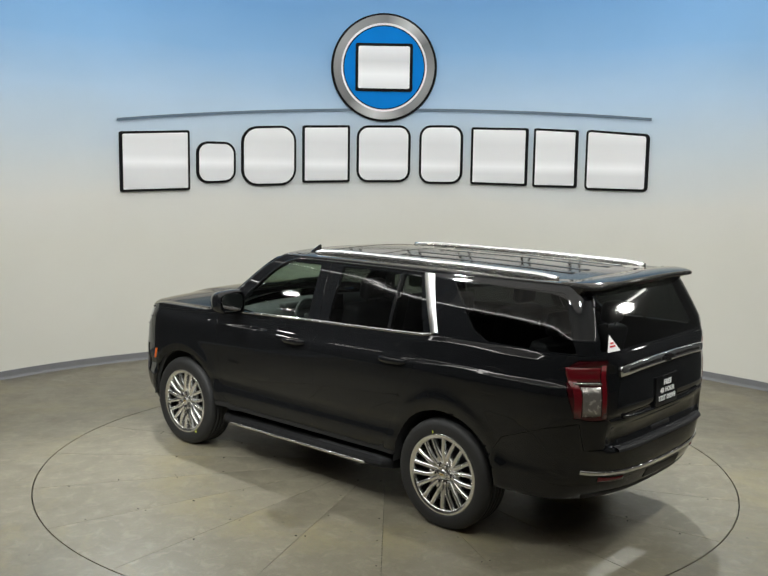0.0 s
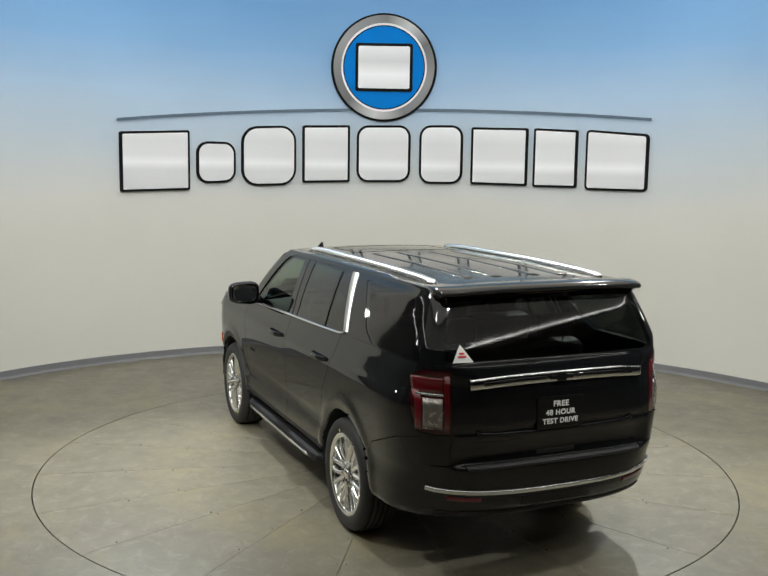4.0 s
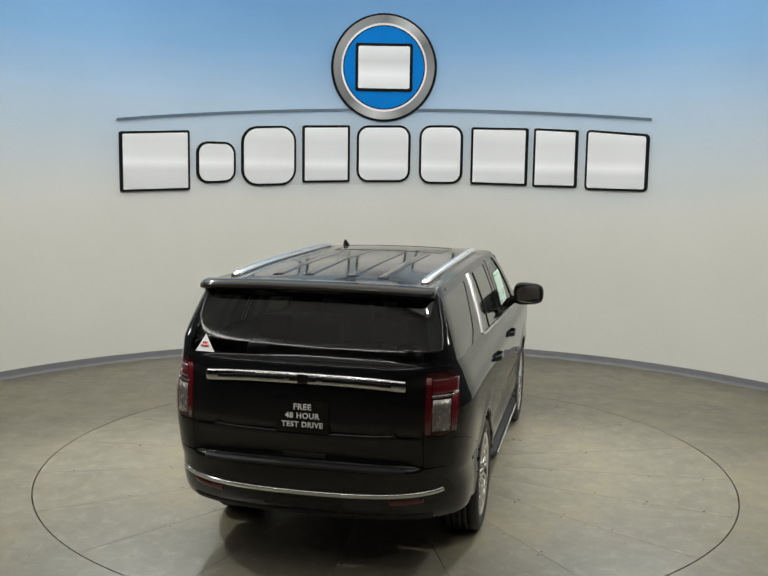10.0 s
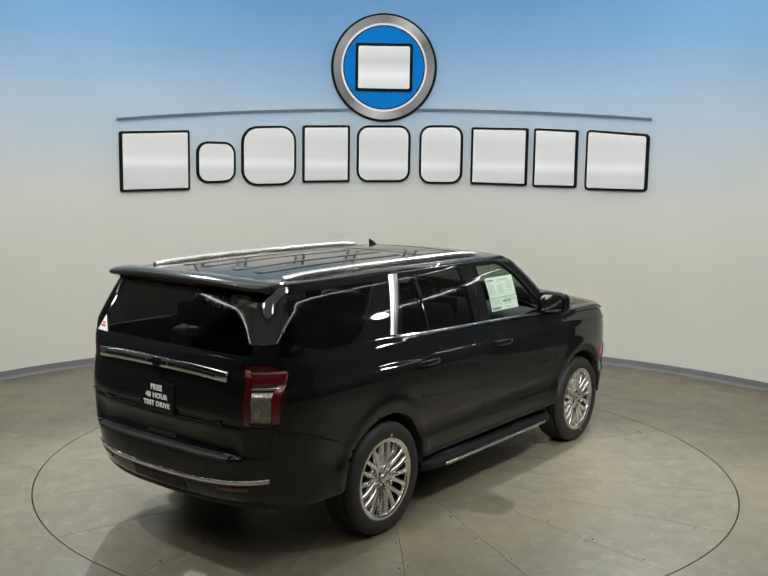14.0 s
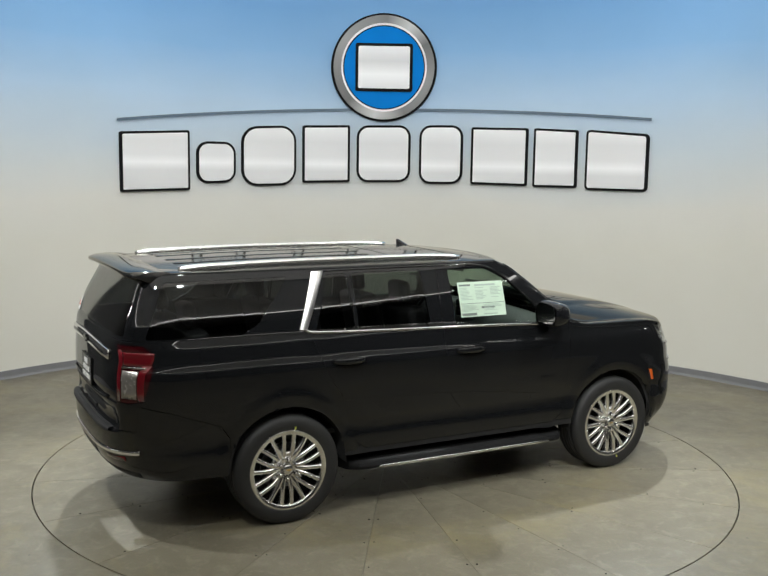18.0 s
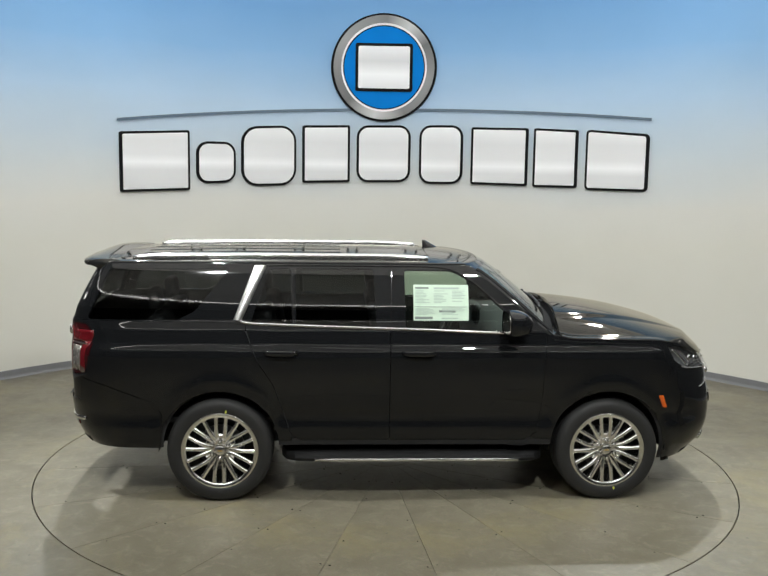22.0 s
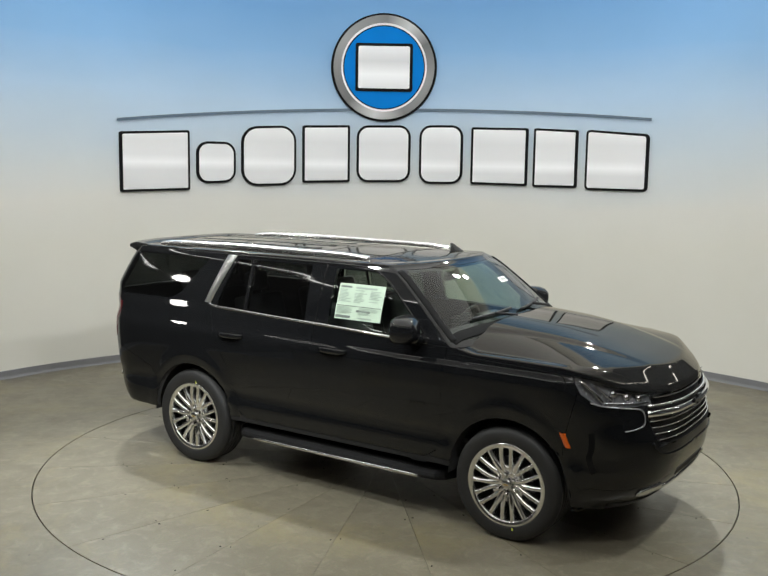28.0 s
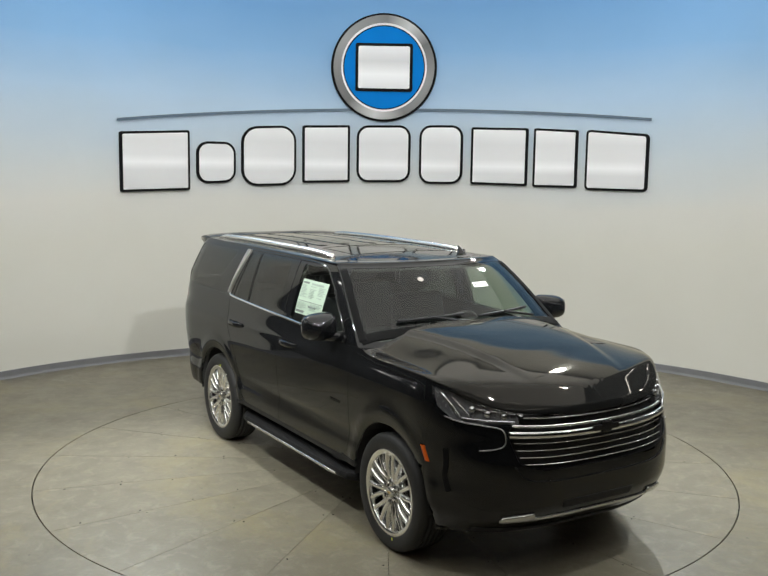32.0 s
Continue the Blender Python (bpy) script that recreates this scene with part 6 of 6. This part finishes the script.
def interior():
    bm = bmesh.new()
    box(bm, (-0.65, 0, 0.62), (3.6, 1.7, 0.05), 0.02)
    part("cabin_floor", bm, M_DASH, car)
    bm = bmesh.new()
    rows = []
    for x, z in ((1.06, 1.355), (0.92, 1.372), (0.74, 1.360), (0.62, 1.325), (0.57, 1.25), (0.60, 1.10), (0.72, 0.90)):
        rows.append([(x - 0.06 * (abs(y) / 0.8) ** 2 * (1 if x > 0.8 else 0.2), y, z - 0.02 * (abs(y) / 0.8) ** 2) for y in [-0.84 + 1.68 * k / 20 for k in range(21)]])
    grid(bm, rows)
    bmesh.ops.recalc_face_normals(bm, faces=bm.faces)
    part("dashboard", bm, M_DASH, car, "dark grey dashboard", smooth=True)
    bm = bmesh.new()
    box(bm, (0.64, 0.40, 1.36), (0.10, 0.34, 0.07), 0.03)
    part("instrument_hood", bm, M_DASH, car, smooth=True)
    bm = bmesh.new()
    box(bm, (0.60, -0.02, 1.34), (0.03, 0.30, 0.15), 0.01)
    part("centre_screen", bm, M_GLOSSBLACK, car)
    # steering wheel
    bm = bmesh.new()
    rows = []
    tilt = Matrix.Translation((0.42, 0.40, 1.255)) @ Matrix.Rotation(radians(-65), 4, "Y")
    for k in range(32):
        a = 2 * math.pi * k / 32
        rows.append([tilt @ Vector(((0.185 + 0.016 * math.cos(b)) * math.cos(a), (0.185 + 0.016 * math.cos(b)) * math.sin(a), 0.016 * math.sin(b))) for b in [2 * math.pi * j / 10 for j in range(10)]])
    grid(bm, rows + [rows[0]], close=True)
    bmesh.ops.remove_doubles(bm, verts=bm.verts, dist=1e-5)
    sw = part("steering_wheel", bm, M_SEAT, car, "black leather steering wheel", smooth=True)
    bm = bmesh.new()
    box(bm, (0.42, 0.40, 1.255), (0.13, 0.15, 0.05), 0.02, Matrix.Rotation(radians(-65), 4, "Y"))
    box(bm, (0.42, 0.40, 1.255), (0.05, 0.36, 0.03), 0.01, Matrix.Rotation(radians(-65), 4, "Y"))
    part("wheel_boss", bm, M_SEAT, sw, smooth=True)
    bm = bmesh.new()
    box(bm, (0.20, 0, 0.95), (0.9, 0.34, 0.32), 0.05)
    part("centre_console", bm, M_DASH, car, smooth=True)

    def seat(x, y, w, back_top, head):
        b2 = bmesh.new()
        box(b2, (x, y, 0.95), (0.52, w, 0.18), 0.06, seg=3)
        s = part("seat", b2, M_SEAT, car, "black leather seat", smooth=True)
        b2 = bmesh.new()
        h = back_top - 0.95
        box(b2, (x - 0.29, y, 0.95 + h / 2), (0.16, w, h), 0.055, Matrix.Rotation(radians(-12), 4, "Y"), seg=3)
        part("backrest", b2, M_SEAT, s, smooth=True)
        for hy in head:
            b2 = bmesh.new()
            box(b2, (x - 0.37, y + hy, back_top + 0.11), (0.10, 0.25, 0.17), 0.045, Matrix.Rotation(radians(-8), 4, "Y"), seg=3)
            hr = part("headrest", b2, M_SEAT, s, smooth=True)
            for d in (-0.06, 0.06):
                b2 = bmesh.new()
                bmesh.ops.create_cone(b2, cap_ends=True, segments=8, radius1=0.006, radius2=0.006, depth=0.12, matrix=Matrix.Translation((x - 0.36, y + hy + d, back_top + 0.01)))
                part("post", b2, M_CHROME, hr)
    seat(0.05, 0.42, 0.52, 1.50, (0,))
    seat(0.05, -0.42, 0.52, 1.50, (0,))
    seat(-0.90, 0.45, 0.54, 1.48, (0,))
    seat(-0.90, -0.45, 0.54, 1.48, (0,))
    seat(-1.75, 0.0, 1.25, 1.42, (-0.40, 0.40))
    # mirror, visors, headliner, window labels
    bm = bmesh.new()
    box(bm, (0.50, 0.0, 1.735), (0.03, 0.25, 0.07), 0.02)
    box(bm, (0.54, 0.0, 1.785), (0.03, 0.03, 0.09), 0.008)
    part("rear_view_mirror", bm, M_DASH, car, smooth=True)
    for s in (1, -1):
        bm = bmesh.new()
        box(bm, (0.36, s * 0.36, 1.815), (0.16, 0.38, 0.02), 0.008, Matrix.Rotation(radians(12), 4, "Y"))
        part("sun_visor", bm, M_LINER, car)
    bm = bmesh.new()
    rows = [[(x, y, roof_height(x, y) - 0.055) for y in [-0.70 + 1.40 * k / 10 for k in range(11)]] for x in [-2.35 + 2.65 * k / 12 for k in range(13)]]
    grid(bm, rows)
    part("headliner", bm, M_LINER, car, smooth=True)


def stickers():
    """The price sheet in the right front window and labels on the windscreen."""
    x0, x1, z0, z1 = -0.03, 0.405, 1.440, 1.712

    def at(x, z, o):
        return on_side(x, z, -1, True) + side_normal(x, z, -1, True) * o
    def sheet(bm, xa, xb, za, zb, o, th=0.001):
        n = 6
        rows = [[at(xa + (xb - xa) * i / n, za + (zb - za) * j / 3, o) for i in range(n + 1)] for j in range(4)]
        grid(bm, rows)
        bmesh.ops.recalc_face_normals(bm, faces=bm.faces)
        r = bmesh.ops.extrude_face_region(bm, geom=bm.faces[:])
        for g in r["geom"]:
            if isinstance(g, bmesh.types.BMVert):
                g.co.y += th
        bmesh.ops.recalc_face_normals(bm, faces=bm.faces)
        return bm
    s = part("price_sheet", sheet(bmesh.new(), x0, x1, z0, z1, 0.002), M_PAPER, car, "pale green printed price sheet in the window")
    rnd = random.Random(7)

    def bar(xa, xb, za, zb, mat):
        part("print_bar", sheet(bmesh.new(), xa, xb, za, zb, 0.0045, 0.001), mat, s)
    for c in range(3):
        for k in range(9):
            if rnd.random() < 0.85:
                z = z1 - 0.050 - 0.011 * k
                bar(x0 + 0.015 + 0.145 * c, x0 + 0.015 + 0.145 * c + rnd.uniform(0.06, 0.12), z, z + 0.005, M_INKSOFT)
    bar(x0 + 0.015, x0 + 0.12, z1 - 0.032, z1 - 0.018, M_INK)
    bar(x0 + 0.16, x0 + 0.36, z1 - 0.034, z1 - 0.020, M_INKSOFT)
    bar(x0 + 0.01, x1 - 0.01, z0 + 0.102, z0 + 0.106, M_INK)
    for k in range(6):
        bar(x0 + 0.015, x0 + rnd.uniform(0.10, 0.19), z0 + 0.045 + 0.009 * k, z0 + 0.049 + 0.009 * k, M_INKSOFT)
        bar(x0 + 0.225, x0 + rnd.uniform(0.30, 0.42), z0 + 0.045 + 0.009 * k, z0 + 0.049 + 0.009 * k, M_INKSOFT)
    bar(x0 + 0.01, x0 + 0.15, z0 + 0.010, z0 + 0.030, M_INK)
    bar(x0 + 0.20, x0 + 0.33, z0 + 0.062, z0 + 0.078, M_INK)
    bar(x0 + 0.22, x0 + 0.35, z0 + 0.012, z0 + 0.022, M_INKSOFT)
    # windscreen labels
    def label(y, z, wy, wz, mat, o=0.002, name="windscreen_label", lab="small white windscreen label", parent=None):
        bm = bmesh.new()
        rows = [[on_front(y + wy * (i / 2 - 0.5), z + wz * (j - 0.5), True) + front_normal(y, z, True) * o for i in range(3)] for j in range(2)]
        grid(bm, rows)
        bmesh.ops.recalc_face_normals(bm, faces=bm.faces)
        r = bmesh.ops.extrude_face_region(bm, geom=bm.faces[:])
        for g in r["geom"]:
            if isinstance(g, bmesh.types.BMVert):
                g.co.x -= 0.001
        return part(name, bm, mat, parent or car, lab)
    l = label(0.30, 1.70, 0.15, 0.035, M_WHITE)
    for k in range(5):
        label(0.25 + 0.024 * k, 1.70, 0.014, 0.014, M_INK, 0.0045, "print_bar", "", l)
    bm = bmesh.new()
    c0 = on_front(-0.235, 1.760, True)
    nrm = front_normal(-0.235, 1.76, True)
    bmesh.ops.create_cone(bm, cap_ends=True, segments=20, radius1=0.026, radius2=0.026, depth=0.002,
                          matrix=Matrix.Translation(c0 + nrm * 0.002) @ nrm.to_track_quat("Z", "Y").to_matrix().to_4x4())
    part("round_label", bm, M_CLEARLAMP, car, "small round windscreen label")


doors, gate, rear_bumper, front_bumper, grille = lower_body()
upper_body()
bonnet_and_roof()
for wx, ws, st, tn in ((1.5355, 1, -125, 40), (-1.5355, 1, 75, 0), (1.5355, -1, -102, 87), (-1.5355, -1, 99, 92)):
    wheel(wx, ws, st, tn)
wheel_liners()
underside()
running_boards()
roof_rails()
side_trim(doors)
rear_trim(gate, rear_bumper)
front_trim(front_bumper, grille)
bonnet_seams()
scuttle_and_wipers()
pillar_strips()
screen_border()
antenna()
interior()
stickers()


def heading(t):
    """Degrees by which the turntable and the car are turned at t."""
    return 138.797 - 6.1502 * t + 0.00055 * (t - 16) ** 2


def motions():
    """The turntable carries the car round at an even speed."""
    times = [0.5 * k for k in range(65)]
    walk(disc_thing, [(t, pose(0, 0, 0, 0, 0, heading(t))) for t in times])
    rows = []
    for t in times:
        a = radians(heading(t))
        rows.append((t, pose(CAR_X * math.cos(a) - CAR_Y * math.sin(a), CAR_X * math.sin(a) + CAR_Y * math.cos(a), 0, 0, 0, heading(t))))
    walk(car, rows)


motions()
